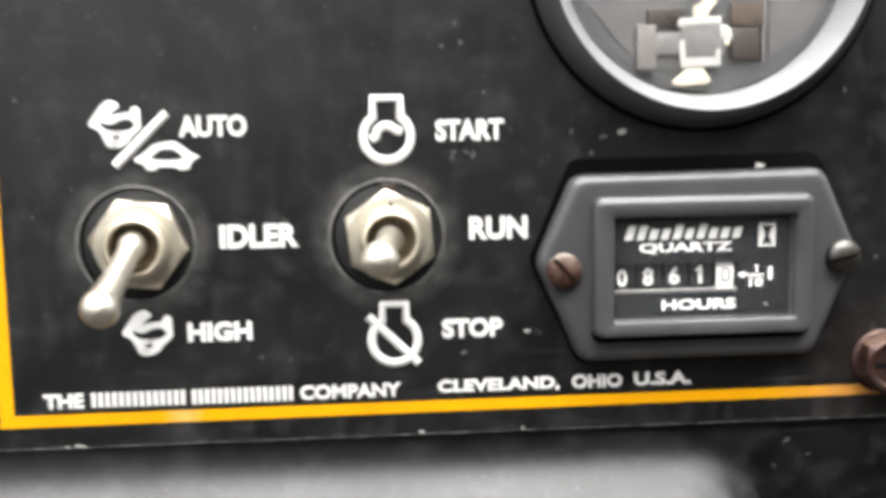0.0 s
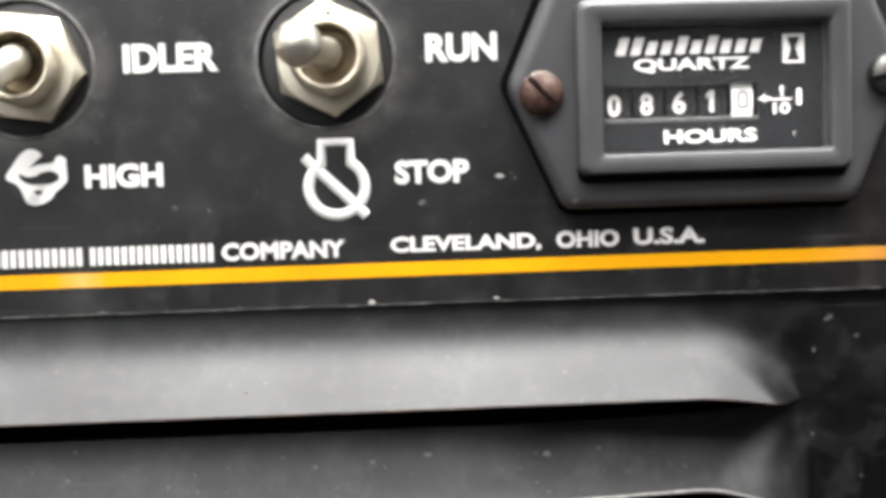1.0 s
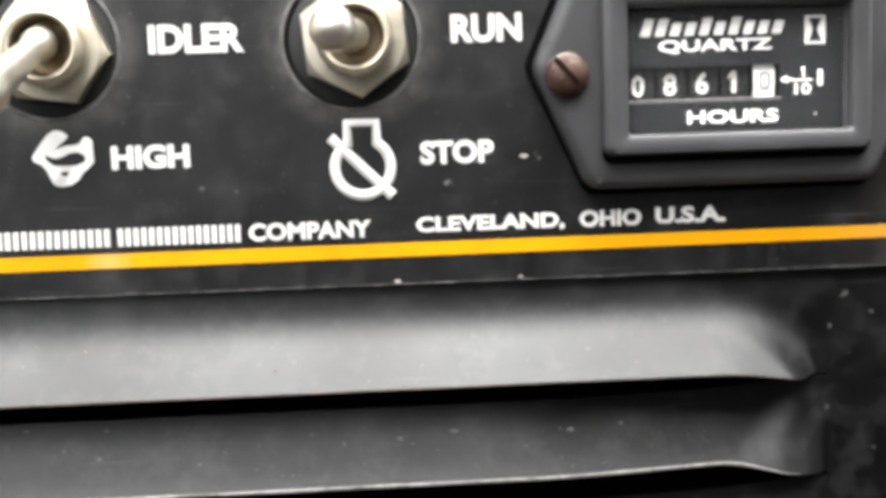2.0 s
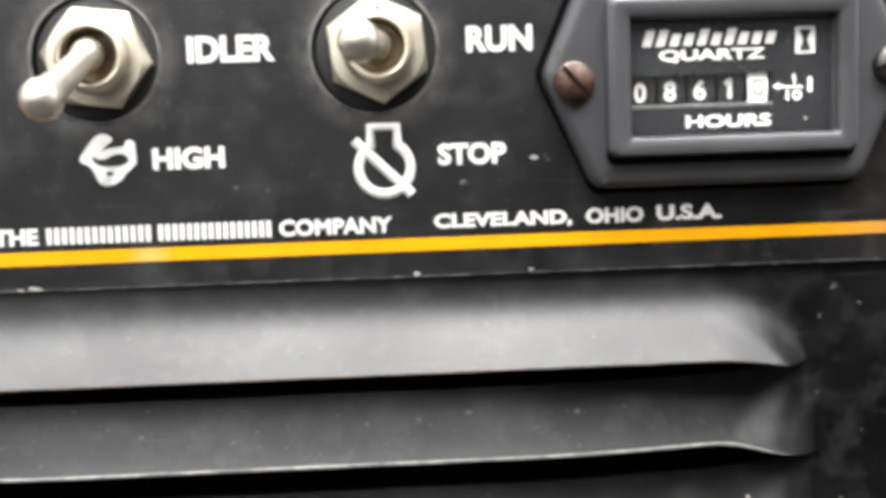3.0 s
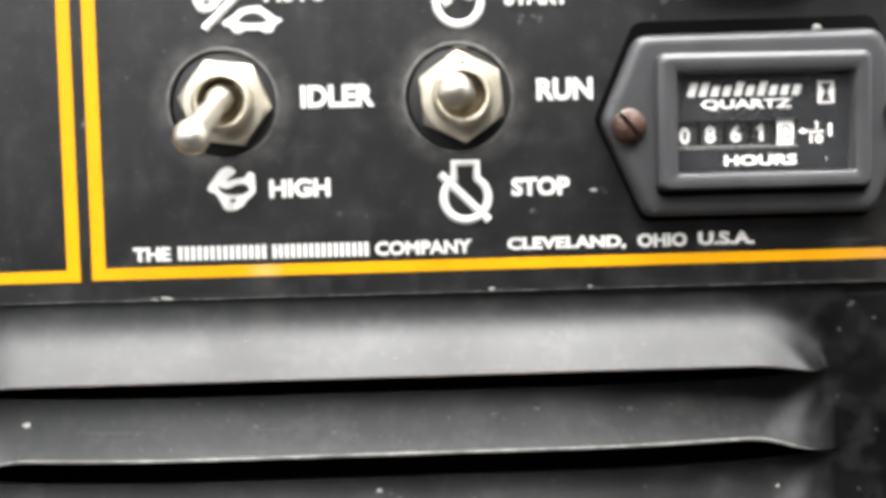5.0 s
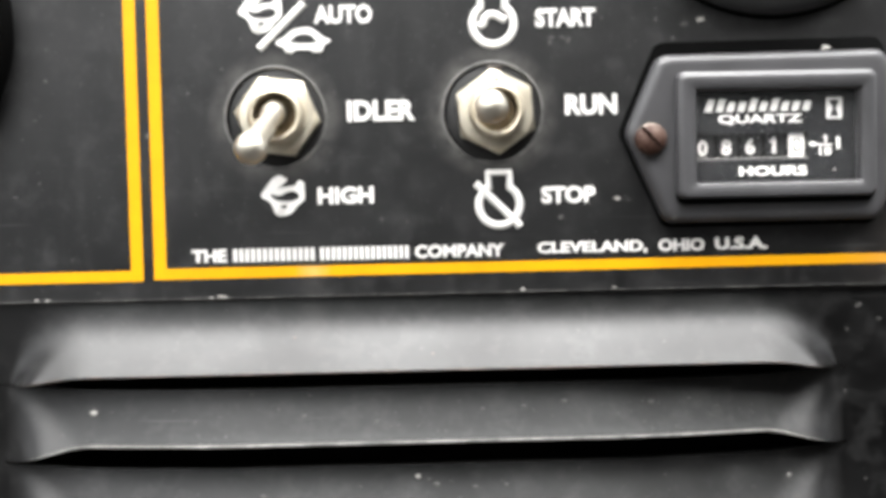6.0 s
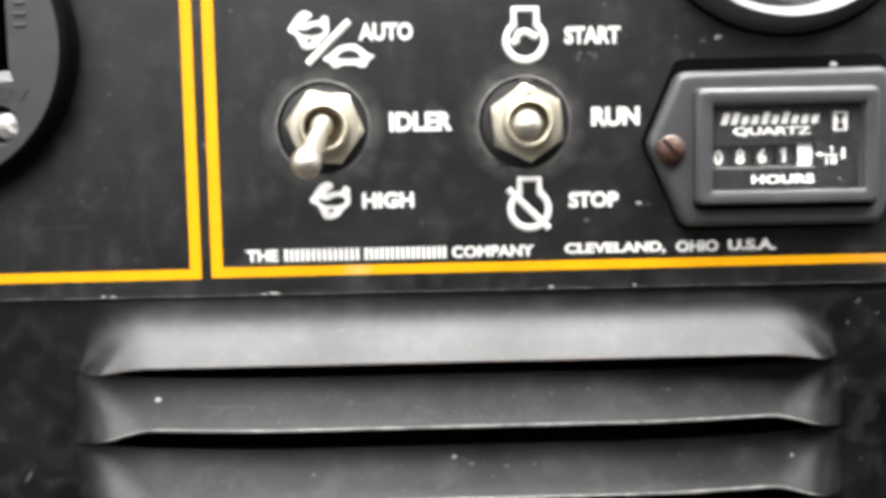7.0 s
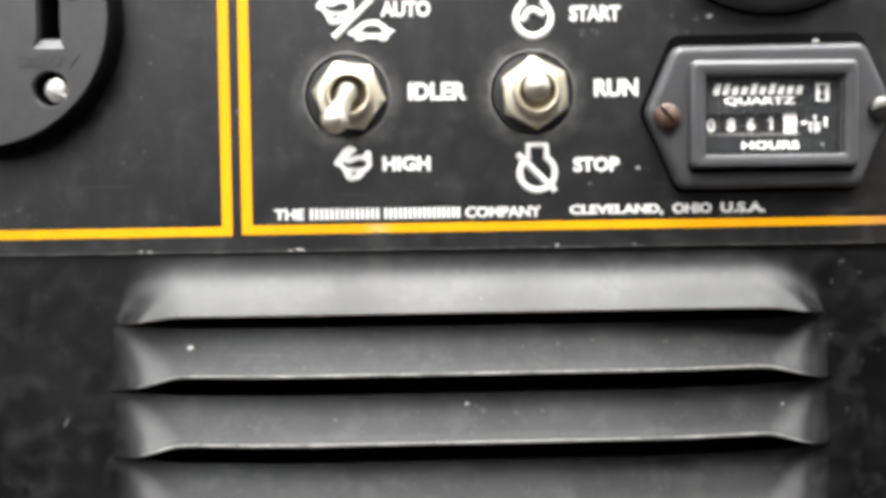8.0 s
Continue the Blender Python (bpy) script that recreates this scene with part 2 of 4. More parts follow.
def part(name, bm, material, parent, label="", smooth=35):
    """Links a bmesh, in millimetres from its thing's base, as one mesh under a thing or a part."""
    me = bpy.data.meshes.new(name)
    bmesh.ops.recalc_face_normals(bm, faces=bm.faces)
    bmesh.ops.scale(bm, vec=(MM, MM, MM), verts=bm.verts)
    for e in bm.edges:
        if len(e.link_faces) == 2:
            e.smooth = e.calc_face_angle(0) < radians(smooth)
    for f in bm.faces:
        f.smooth = True
    bm.to_mesh(me)
    bm.free()
    me.materials.append(material)
    ob = new(name, me)
    ob.parent = parent
    return tagged(ob, label)


def box(bm, x0, x1, y0, y1, z0, z1, bevel=0.0, steps=2):
    r = bmesh.ops.create_cube(bm, size=1.0, matrix=Matrix.LocRotScale(
        ((x0 + x1) / 2, (y0 + y1) / 2, (z0 + z1) / 2), None, (x1 - x0, y1 - y0, z1 - z0)))
    if bevel:
        edges = list({e for v in r["verts"] for e in v.link_edges})
        bmesh.ops.bevel(bm, geom=edges, offset=bevel, segments=steps, affect="EDGES", profile=0.5)
    return bm


def prism(bm, outline, y_back, y_front, bevel=0.0, steps=2):
    """An outline of (x, z) made solid from y_back to y_front, its front edge rounded."""
    back = [bm.verts.new((x, y_back, z)) for x, z in outline]
    front = [bm.verts.new((x, y_front, z)) for x, z in outline]
    n = len(outline)
    bm.faces.new(back)
    face = bm.faces.new(front[::-1])
    for i in range(n):
        bm.faces.new((back[i], back[(i + 1) % n], front[(i + 1) % n], front[i]))
    if bevel:
        bmesh.ops.bevel(bm, geom=list(face.edges), offset=bevel, segments=steps, affect="EDGES", profile=0.5)
    return bm


def lathe(bm, profile, seg=48, cx=0.0, cz=0.0):
    """Turns (radius, y) round the y axis; a radius of 0 closes an end."""
    rings = []
    for r, y in profile:
        if r == 0:
            rings.append([bm.verts.new((cx, y, cz))])
        else:
            rings.append([bm.verts.new((cx + r * math.cos(2 * math.pi * i / seg), y, cz + r * math.sin(2 * math.pi * i / seg)))
                          for i in range(seg)])
    for a, b in zip(rings, rings[1:]):
        for i in range(seg):
            j = (i + 1) % seg
            if len(a) == 1:
                bm.faces.new((a[0], b[j], b[i]))
            elif len(b) == 1:
                bm.faces.new((a[i], a[j], b[0]))
            else:
                bm.faces.new((a[i], a[j], b[j], b[i]))
    return bm


def rounded(x0, x1, z0, z1, r, n=5):
    """A rectangle with round corners, as an outline."""
    out = []
    for cx, cz, start in ((x1 - r, z1 - r, 0), (x0 + r, z1 - r, 90), (x0 + r, z0 + r, 180), (x1 - r, z0 + r, 270)):
        for k in range(n + 1):
            a = radians(start + 90 * k / n)
            out.append((cx + r * math.cos(a), cz + r * math.sin(a)))
    return out


def soften(outline, r, n=4):
    """The outline with its corners rounded."""
    out, count = [], len(outline)
    for i in range(count):
        p, a, b = (Vector(outline[k % count]) for k in (i, i - 1, i + 1))
        u, v = (a - p).normalized() * r, (b - p).normalized() * r
        for k in range(n + 1):
            t = k / n
            out.append(tuple(p + u * (1 - t) ** 2 + v * t ** 2))
    return out


def rings_between(bm, loops):
    """Joins outlines of as many points each, given as (outline, y), into a skin."""
    rows = [[bm.verts.new((x, y, z)) for x, z in outline] for outline, y in loops]
    n = len(rows[0])
    for a, b in zip(rows, rows[1:]):
        for i in range(n):
            bm.faces.new((a[i], a[(i + 1) % n], b[(i + 1) % n], b[i]))
    return bm


def bm_of_curve(data):
    """The mesh of a curve or a text, as a bmesh; the curve itself is thrown away."""
    ob = new("shape", data)
    bpy.context.view_layer.update()
    me = bpy.data.meshes.new_from_object(ob.evaluated_get(bpy.context.evaluated_depsgraph_get()))
    bpy.data.objects.remove(ob)
    bpy.data.curves.remove(data)
    bm = bmesh.new()
    bm.from_mesh(me)
    bpy.data.meshes.remove(me)
    return bm


def words(body, x0, x1, z0, z1, y, thick, material, parent, label="", bold=0.038, lean=0.0, name="lettering"):
    """Raised lettering that fills x0..x1 and z0..z1, standing thick proud of y."""
    data = bpy.data.curves.new("words", "FONT")
    data.body, data.size, data.offset, data.extrude, data.shear, data.resolution_u = body, 1.0, bold, 0.05, lean, 4
    bm = bm_of_curve(data)
    lo = [min(v.co[k] for v in bm.verts) for k in range(3)]
    hi = [max(v.co[k] for v in bm.verts) for k in range(3)]
    for v in bm.verts:
        fx, fz, fy = ((v.co[k] - lo[k]) / (hi[k] - lo[k]) for k in range(3))
        v.co = (x0 + (x1 - x0) * fx, y - thick * fy, z0 + (z1 - z0) * fz)
    return part(name, bm, material, parent, label, 30)


def strokes(lines, width, y, thick, material, parent, label="", name="symbol"):
    """Raised line drawing: each line is a list of (x, z), closed when it ends where it began."""
    data = bpy.data.curves.new("strokes", "CURVE")
    data.dimensions, data.bevel_depth, data.bevel_resolution, data.use_fill_caps = "3D", width / 2, 2, True
    for line in lines:
        closed = line[0] == line[-1]
        pts = line[:-1] if closed else line
        s = data.splines.new("POLY")
        s.points.add(len(pts) - 1)
        s.use_cyclic_u = closed
        for p, (x, z) in zip(s.points, pts):
            p.co = (x, 0, z, 1)
    bm = bm_of_curve(data)
    for v in bm.verts:
        v.co.y = y + max(-1.0, min(1.0, v.co.y / (width / 2) * 1.3)) * thick
    return part(name, bm, material, parent, label, 60)


def arc(cx, cz, r, a0, a1, n=24):
    return [(cx + r * math.cos(radians(a0 + (a1 - a0) * k / n)), cz + r * math.sin(radians(a0 + (a1 - a0) * k / n))) for k in range(n + 1)]


def blob(bm, x, y, z, rx, rz, turn=0.0, thick=0.12, seed=0):
    """A flat, uneven fleck lying on a surface that faces -y."""
    rnd = random.Random(seed)
    n = 9
    rim = []
    for i in range(n):
        a = 2 * math.pi * i / n
        k = rnd.uniform(0.65, 1.15)
        u, w = rx * k * math.cos(a), rz * k * math.sin(a)
        rim.append(bm.verts.new((x + u * math.cos(turn) - w * math.sin(turn), y, z + u * math.sin(turn) + w * math.cos(turn))))
    top = bm.verts.new((x, y - thick, z))
    for i in range(n):
        bm.faces.new((rim[i], rim[(i + 1) % n], top))
    return bm


# ---------------------------------------------------------------- ground and the machine's case
bm = bmesh.new()
bmesh.ops.create_grid(bm, x_segments=40, y_segments=40, size=400000.0)
ground = part("ground", bm, GROUND, None)
ground.location.z = -0.62
tagged(ground, "bare dark soil ground round the machine", "ground", kind="structure")

# unseen wall, added and stepped so that the panel mirrors less sky
wall_paint = Nodes("shade_wall_dark")
SHADE_WALL_DARK = wall_paint.done(wall_paint.mix(wall_paint.ramp(wall_paint.noise(9.0, 6.0, 0.6, (6.0, 1.0, 0.4)), [(0.35, 0.0), (0.7, 1.0)]), (0.032, 0.029, 0.025), (0.060, 0.054, 0.047)), 0.85)
shade_wall = part("shade_wall", prism(bmesh.new(), [(-2600, -620), (2400, -620), (2400, 1000), (-70, 1000), (-70, 195), (-2600, 195)], -1020, -1150), SHADE_WALL_DARK, None)
tagged(shade_wall, "unseen dark wall added to dim the panel's reflections, low on the left, tall on the right", "wall", kind="structure")

SHEET = 1.5                     # y of the case's front sheet; the nameplate stands on it, its face at y = 0
CASE_X0, CASE_X1, CASE_Z0, CASE_Z1 = -250.0, 215.0, -300.0, 190.0
case = thing("welder_case", (0, 0, 0), "black painted sheet-steel case of an engine-driven welder, dusty and chipped", "machine case")

RECEPTACLE, GAUGE = (-56.1, 51.9, 27.0), (134.6, 84.8, 25.0)   # where their bodies pass through: x, z, radius

# Louvre banks: two columns of pressed vents below the nameplate.
BANKS = ((-27.8, 148.8), (-236.0, -61.0))
LOUVRE_DEPTHS, LOUVRE_STANDS = (8.8, 8.4, 8.6, 8.6, 8.6), (0.0, 4.75, 4.6, 4.6, 4.6)
# top of the pressing, its cut edge at the ends, how much the lip is drawn up in the middle
LOUVRES = ((-5.2, -22.3, 2.4, 0.0), (-23.6, -38.6, 3.8, 0.9), (-40.2, -55.3, 3.8, 0.9), (-56.9, -72.0, 3.8, 0.9), (-73.6, -88.7, 3.8, 0.9))


def pierced(rect, holes, y_front, y_back):
    """A flat sheet with openings cut through it: one skin in front, one behind, and walls round every edge."""
    bm = bmesh.new()
    x0, x1, z0, z1 = rect
    edges = []
    for loop in [[(x0, z0), (x1, z0), (x1, z1), (x0, z1)]] + holes:
        vs = [bm.verts.new((x, y_front, z)) for x, z in loop]
        edges += [bm.edges.new((vs[i], vs[(i + 1) % len(vs)])) for i in range(len(vs))]
    bmesh.ops.triangle_fill(bm, edges=edges, use_beauty=True, use_dissolve=False)
    grown = bmesh.ops.extrude_face_region(bm, geom=list(bm.faces))
    for v in grown["geom"]:
        if isinstance(v, bmesh.types.BMVert):
            v.co.y = y_back
    bm.normal_update()
    return bm


def front_sheet():
    """The front sheet with the openings of the louvres cut through it."""
    low, high = LOUVRES[-1][1], LOUVRES[0][0]
    holes = [[(x0 - 1.49, low), (x1 + 1.49, low), (x1 + 1.49, high), (x0 - 1.49, high)] for x0, x1 in BANKS]
    holes += [arc(x, z, r, 0, 360, 48)[:-1] for x, z, r in (RECEPTACLE, GAUGE)]
    return pierced((CASE_X0, CASE_X1, CASE_Z0, CASE_Z1), holes, SHEET, SHEET + 1.5)


def louvre_profile(v, flat, bend):
    """How far out the slope is at v from its top to its lip: flush, then a rounded bend, then straight."""
    def ramp(u):
        return 0.5 * (u - flat + math.sqrt((u - flat) ** 2 + bend ** 2))
    return (ramp(v) - ramp(0.0)) / (ramp(1.0) - ramp(0.0))


def lesser(a, b, k):
    """The lesser of two heights, rounded over where they meet."""
    h = max(0.0, min(1.0, 0.5 + 0.5 * (b - a) / k))
    return b + (a - b) * h - k * h * (1 - h)


def louvre_bm(x0, x1, top, cut, lift, depth, stand, taper, swell, flat, facet):
    """A louvre pressed out of the sheet: a slope that comes forward to a lip, drawn in at both ends, where it runs out softly
    into the sheet, and open below; a facet closes each end of all but the topmost. Its slope starts
    stand in front of the sheet. Returns its mesh and the line of its lip."""
    bm = bmesh.new()
    side, middle, nv, sheet, run_out = 56, 8, 26, 1.0, 2.0
    reach = 52.0
    d_in = [reach * (i / side) ** 1.5 for i in range(side + 1)]
    xs = [x0 + d for d in d_in] + [x0 + reach + (x1 - x0 - 2 * reach) * i / middle for i in range(1, middle)] + [x1 - d for d in d_in[::-1]]
    skins, lip = [], []
    for inner in (0, 1):
        grid = []
        for x in xs:
            d = min(x - x0, x1 - x)
            rise = max(0.0, lesser((d - run_out) / taper, 1.0, 0.2) - lesser(0.0, 1.0, 0.2))
            far = min(1.0, d / 52.0)
            row = []
            for j in range(nv + 1):
                v = j / nv
                p = louvre_profile(v, flat, swell)
                if facet:                             # the end leans further out than the slope beside it
                    out = -lesser(-p, -(v + facet * (v - min(1.0, max(0.0, d - run_out) / taper))), 0.13)
                    end = max(0.0, min(1.0, (d - 0.5) / 10.0))
                else:                                 # the corners of the topmost are rounded off
                    out = p * (0.8 + 0.2 * min(1.0, rise))
                    end = max(0.0, min(1.0, (d - 2.0 - 4.0 * (1 - v)) / (7.0 + 14.0 * (1 - v))))
                out *= 1 - (1 - end ** 1.4) ** 2.4
                y = SHEET - (depth - stand) * out - stand * far * far * (3 - 2 * far)
                start = top + (1.05 if facet else 0.0) * (1 - min(1.0, rise))      # the slot above narrows to nothing at its ends
                z = start + (cut + lift * min(1.0, rise) - start) * v
                if inner:
                    y += sheet
                    z -= 0.3 * out
                elif j == nv and rise > 0.25:
                    lip.append((x, y, z, min(1.0, rise * 1.6 - 0.35)))
                row.append(bm.verts.new((x, y, z)))
            grid.append(row)
        skins.append(grid)
    a, b = skins
    nu = len(xs) - 1
    for i in range(nu):
        for j in range(nv):
            bm.faces.new((a[i][j], a[i + 1][j], a[i + 1][j + 1], a[i][j + 1]))
            bm.faces.new((b[i][j], b[i][j + 1], b[i + 1][j + 1], b[i + 1][j]))
        bm.faces.new((a[i][nv], a[i + 1][nv], b[i + 1][nv], b[i][nv]))
        bm.faces.new((a[i][0], b[i][0], b[i + 1][0], a[i + 1][0]))
    for i in (0, nu):
        for j in range(nv):
            bm.faces.new((a[i][j], a[i][j + 1], b[i][j + 1], b[i][j]))
    return bm, lip


def bead(line, radius):
    """A thin round bead that follows a line of (x, y, z, share of the radius)."""
    bm = bmesh.new()
    rows = [[bm.verts.new((x, y + radius * k * math.cos(a), z + radius * k * math.sin(a))) for a in (math.tau * i / 8 for i in range(8))] for x, y, z, k in line]
    for p, q in zip(rows, rows[1:]):
        for k in range(8):
            bm.faces.new((p[k], p[(k + 1) % 8], q[(k + 1) % 8], q[k]))
    return bm


wn2 = Nodes("worn_lip")
LIP_WEAR = wn2.done(wn2.mix(wn2.ramp(wn2.noise(160.0, 5.0, 0.7), [(0.38, 0.0), (0.66, 1.0)]), (0.07, 0.068, 0.064), (0.27, 0.26, 0.245)), 0.4)
wn3 = Nodes("rusty_lip")
LIP_RUST = wn3.done(wn3.mix(wn3.ramp(wn3.noise(190.0, 5.0, 0.7), [(0.40, 0.0), (0.66, 1.0)]), (0.016, 0.012, 0.010), (0.085, 0.048, 0.032)), 0.5)

BENDS = ((0.34, 0.48), (0.35, 0.16))      # how soft the bend at the top is, and where; topmost vent, the others
part("front_sheet", front_sheet(), CASE_BLACK, case, "black painted front sheet with pressed vents")
for x0, x1 in BANKS:
    for k, (top, cut, lift, curl) in enumerate(LOUVRES):
        bm, lip = louvre_bm(x0 - 1.5, x1 + 1.5, top, cut, lift, LOUVRE_DEPTHS[k], LOUVRE_STANDS[k], 15.5, *BENDS[k > 0], 0.75 if k else 0.0)
        ob = part("louvre", bm, CASE_BLACK, case, smooth=50)
        part("lip_edge", bead(lip, 0.14 + curl * 0.12), LIP_WEAR if k else LIP_RUST, ob, "worn bare lip")
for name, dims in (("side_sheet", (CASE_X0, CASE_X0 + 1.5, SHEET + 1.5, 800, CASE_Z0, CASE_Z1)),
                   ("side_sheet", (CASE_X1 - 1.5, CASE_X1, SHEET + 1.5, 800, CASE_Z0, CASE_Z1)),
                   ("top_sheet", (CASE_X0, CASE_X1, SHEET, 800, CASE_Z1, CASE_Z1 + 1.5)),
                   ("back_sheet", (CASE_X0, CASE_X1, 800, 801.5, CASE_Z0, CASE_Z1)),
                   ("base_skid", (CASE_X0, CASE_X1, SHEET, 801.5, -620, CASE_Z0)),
                   # unseen black sheet, added to keep the vent openings dark
                   ("shade_backing", (CASE_X0 + 2, CASE_X1 - 2, 45, 47, CASE_Z0, CASE_Z1))):
    part(name, box(bmesh.new(), *dims), RECESS_SHADE if name == "shade_backing" else CASE_BLACK, case)

# ---------------------------------------------------------------- nameplate
nameplate = thing("nameplate", (0, 0, 0), "black control nameplate with yellow border stripes and raised white lettering", "nameplate")
PLATE = (-235.0, 178.0, -5.0, 165.0)
SWITCH_A, SWITCH_B = (76.05, 33.00), (30.65, 32.80)
HOLE_R, HOLE_OFF = 10.4, (-0.6, -0.1)          # the holes are not quite centred on their switches


def plate_bm():
    """The plate, with the two round holes for the switches cut through it and its front edges eased."""
    holes = [arc(cx + HOLE_OFF[0], cz + HOLE_OFF[1], HOLE_R, 0, 360, 72)[:-1] for cx, cz in (SWITCH_A, SWITCH_B)]
    holes += [arc(x, z, r, 0, 360, 48)[:-1] for x, z, r in (RECEPTACLE, GAUGE)]
    bm = pierced(PLATE, holes, 0.0, SHEET - 0.01)
    rim = [e for e in bm.edges if all(abs(v.co.y) < 1e-6 for v in e.verts) and len(e.link_faces) == 2 and e.calc_face_angle(0) > 1.0]
    bmesh.ops.bevel(bm, geom=rim, offset=0.35, segments=2, affect="EDGES", profile=0.5)
    return bm


plate = part("plate", plate_bm(), PLATE_BLACK, nameplate, "dusty black plate", 12)

WASHER_BLACK = plain_paint("washer_dusty_black", (0.009, 0.0088, 0.0085), 0.5, 0.5, 260.0)
rn = Nodes("worn_rim")
RIM_WEAR = rn.done(rn.mix(rn.ramp(rn.noise(240.0, 5.0, 0.7), [(0.35, 0.0), (0.7, 1.0)]), (0.018, 0.018, 0.018), (0.13, 0.127, 0.12)), 0.55)
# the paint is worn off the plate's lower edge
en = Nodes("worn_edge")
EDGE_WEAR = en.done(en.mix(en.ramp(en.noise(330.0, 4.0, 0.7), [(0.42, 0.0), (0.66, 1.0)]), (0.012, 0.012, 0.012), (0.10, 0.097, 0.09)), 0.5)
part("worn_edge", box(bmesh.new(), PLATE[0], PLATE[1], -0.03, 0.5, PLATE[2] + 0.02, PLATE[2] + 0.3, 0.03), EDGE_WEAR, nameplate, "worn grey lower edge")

# border stripes, one bent strip round each block
PROUD = -0.06


def stripe(outline):
    return prism(bmesh.new(), outline, 0.0, PROUD)


part("border_stripe", stripe([(3.9, 160), (3.9, -0.7), (175, -0.35), (175, 1.65), (6.45, 1.55), (6.45, 160)]), YELLOW_PAINT, nameplate, "yellow stripe")
part("border_stripe", stripe([(1.6, 160), (1.6, -0.9), (-232, -1.5), (-232, 0.7), (-0.9, 1.3), (-0.9, 160)]), YELLOW_PAINT, nameplate, "yellow stripe")

RAISE = 0.28
for body, x0, x1, z0, z1 in (
        ("AUTO", 38.6, 50.7, 51.9, 55.8),
        ("IDLER", 45.05, 59.25, 31.6, 35.9),
        ("HIGH", 38.5, 50.2, 14.4, 18.0),
        ("START", 84.75, 97.3, 50.4, 54.3),
        ("RUN", 90.7, 101.6, 32.0, 36.3),
        ("STOP", 85.4, 96.8, 13.6, 17.2),
        ("THE", 11.9, 19.1, 2.7, 5.4),
        ("COMPANY", 58.6, 77.4, 2.7, 5.4),
        ("CLEVELAND,", 84.4, 107.6, 2.75, 5.5),
        ("OHIO", 110.0, 119.7, 3.0, 5.6),
        ("U.S.A.", 122.0, 133.1, 3.1, 5.7)):
    words(body, x0, x1, z0, z1, 0.0, RAISE, WHITE_PAINT, nameplate, "raised white lettering", 0.036 if z1 < 6 else 0.042)


def bars(x0, x1, z0, z1, heights, y, thick, material, parent, label, lean=0.0, wide=0.33):
    """A word that is left unlettered: two plain upright bars for each letter, of the heights given as shares of z0..z1."""
    pitch = (x1 - x0) / (len(heights) / 2 - 0.16)
    for k, h in enumerate(heights):
        a = x0 + (k // 2) * pitch + (0.5 * pitch if k % 2 else 0.0)
        b, top, push = a + wide * pitch, z0 + (z1 - z0) * h, lean * h
        part("bar", prism(bmesh.new(), [(a, z0), (b, z0), (b + push, top), (a + push, top)], y, y - thick), material, parent, label)


bars(20.5, 37.5, 2.7, 5.4, [1.0] * 14, 0.0, RAISE, WHITE_PAINT, nameplate, "raised white bar")
bars(38.7, 57.3, 2.7, 5.4, [1.0] * 16, 0.0, RAISE, WHITE_PAINT, nameplate, "raised white bar")


def engine_symbol(cx, cz, r, neck, top, extra, label):
    """A ring with a square neck on top: the outline of an engine."""
    a = math.degrees(math.asin(neck / r))
    ring = arc(cx, cz, r, 90 - a, -270 + a, 40)
    line = ring + [(cx - neck, top), (cx + neck, top)]
    strokes([line + [line[0]]] + extra, 1.6, 0.0, RAISE, WHITE_PAINT, nameplate, label)


engine_symbol(75.9, 51.3, 4.3, 2.45, 58.3, [[(72.9, 50.9), (74.0, 51.4)] + arc(75.8, 51.3, 2.0, 150, 40, 8) + [(78.6, 52.1)]],
              "raised white engine start symbol")
engine_symbol(76.5, 13.5, 4.3, 2.2, 20.3, [[(71.6, 18.2), (80.9, 9.0)]], "raised white engine stop symbol")


def cut_out_symbol(outline, gaps, x, z, label):
    """A raised white silhouette with dark gaps showing the plate's black inside it."""
    shift = lambda line: [(x + a, z + b) for a, b in line]
    ob = part("symbol", prism(bmesh.new(), soften(shift(outline), 0.28, 3), 0.0, -RAISE, 0.08), WHITE_PAINT, nameplate, label)
    for gap in gaps:
        part("gap", prism(bmesh.new(), soften(shift(gap), 0.22, 3), 0.0, -RAISE - 0.02), PLATE_BLACK, ob, "black gap")


HARE = [(0.0, 0.0), (1.4, 2.0), (2.4, 3.3), (3.6, 4.0), (4.7, 3.8), (5.6, 3.0), (4.6, 2.1), (3.3, 1.0), (4.9, 1.6), (6.4, 1.7), (7.4, 1.8), (7.6, 2.7), (8.4, 2.9), (9.1, 2.3), (9.1, 1.0), (9.2, -1.0),
        (8.3, -1.9), (7.4, -2.6), (6.8, -3.6), (5.6, -4.3), (4.1, -4.6), (3.0, -4.2), (2.6, -3.2), (2.1, -1.9), (1.2, -1.0), (0.2, -0.7)]
HARE_GAPS = [[(2.0, 0.35), (3.2, -0.25), (4.3, -0.15), (5.5, 0.45), (6.8, 0.65), (7.9, 0.1), (8.0, -0.75), (6.7, -1.4), (4.8, -1.45), (3.2, -1.3), (2.2, -0.5)], [(4.2, -2.3), (5.5, -2.3), (5.2, -2.9), (4.3, -2.9)]]
cut_out_symbol(HARE, HARE_GAPS, 26.65, 16.65, "raised white running animal symbol")
cut_out_symbol(HARE, HARE_GAPS, 22.9, 54.7, "raised white running animal symbol")
strokes([[(27.1, 47.0), (36.6, 56.3)]], 1.55, 0.0, RAISE + 0.05, WHITE_PAINT, nameplate, "raised white slash")
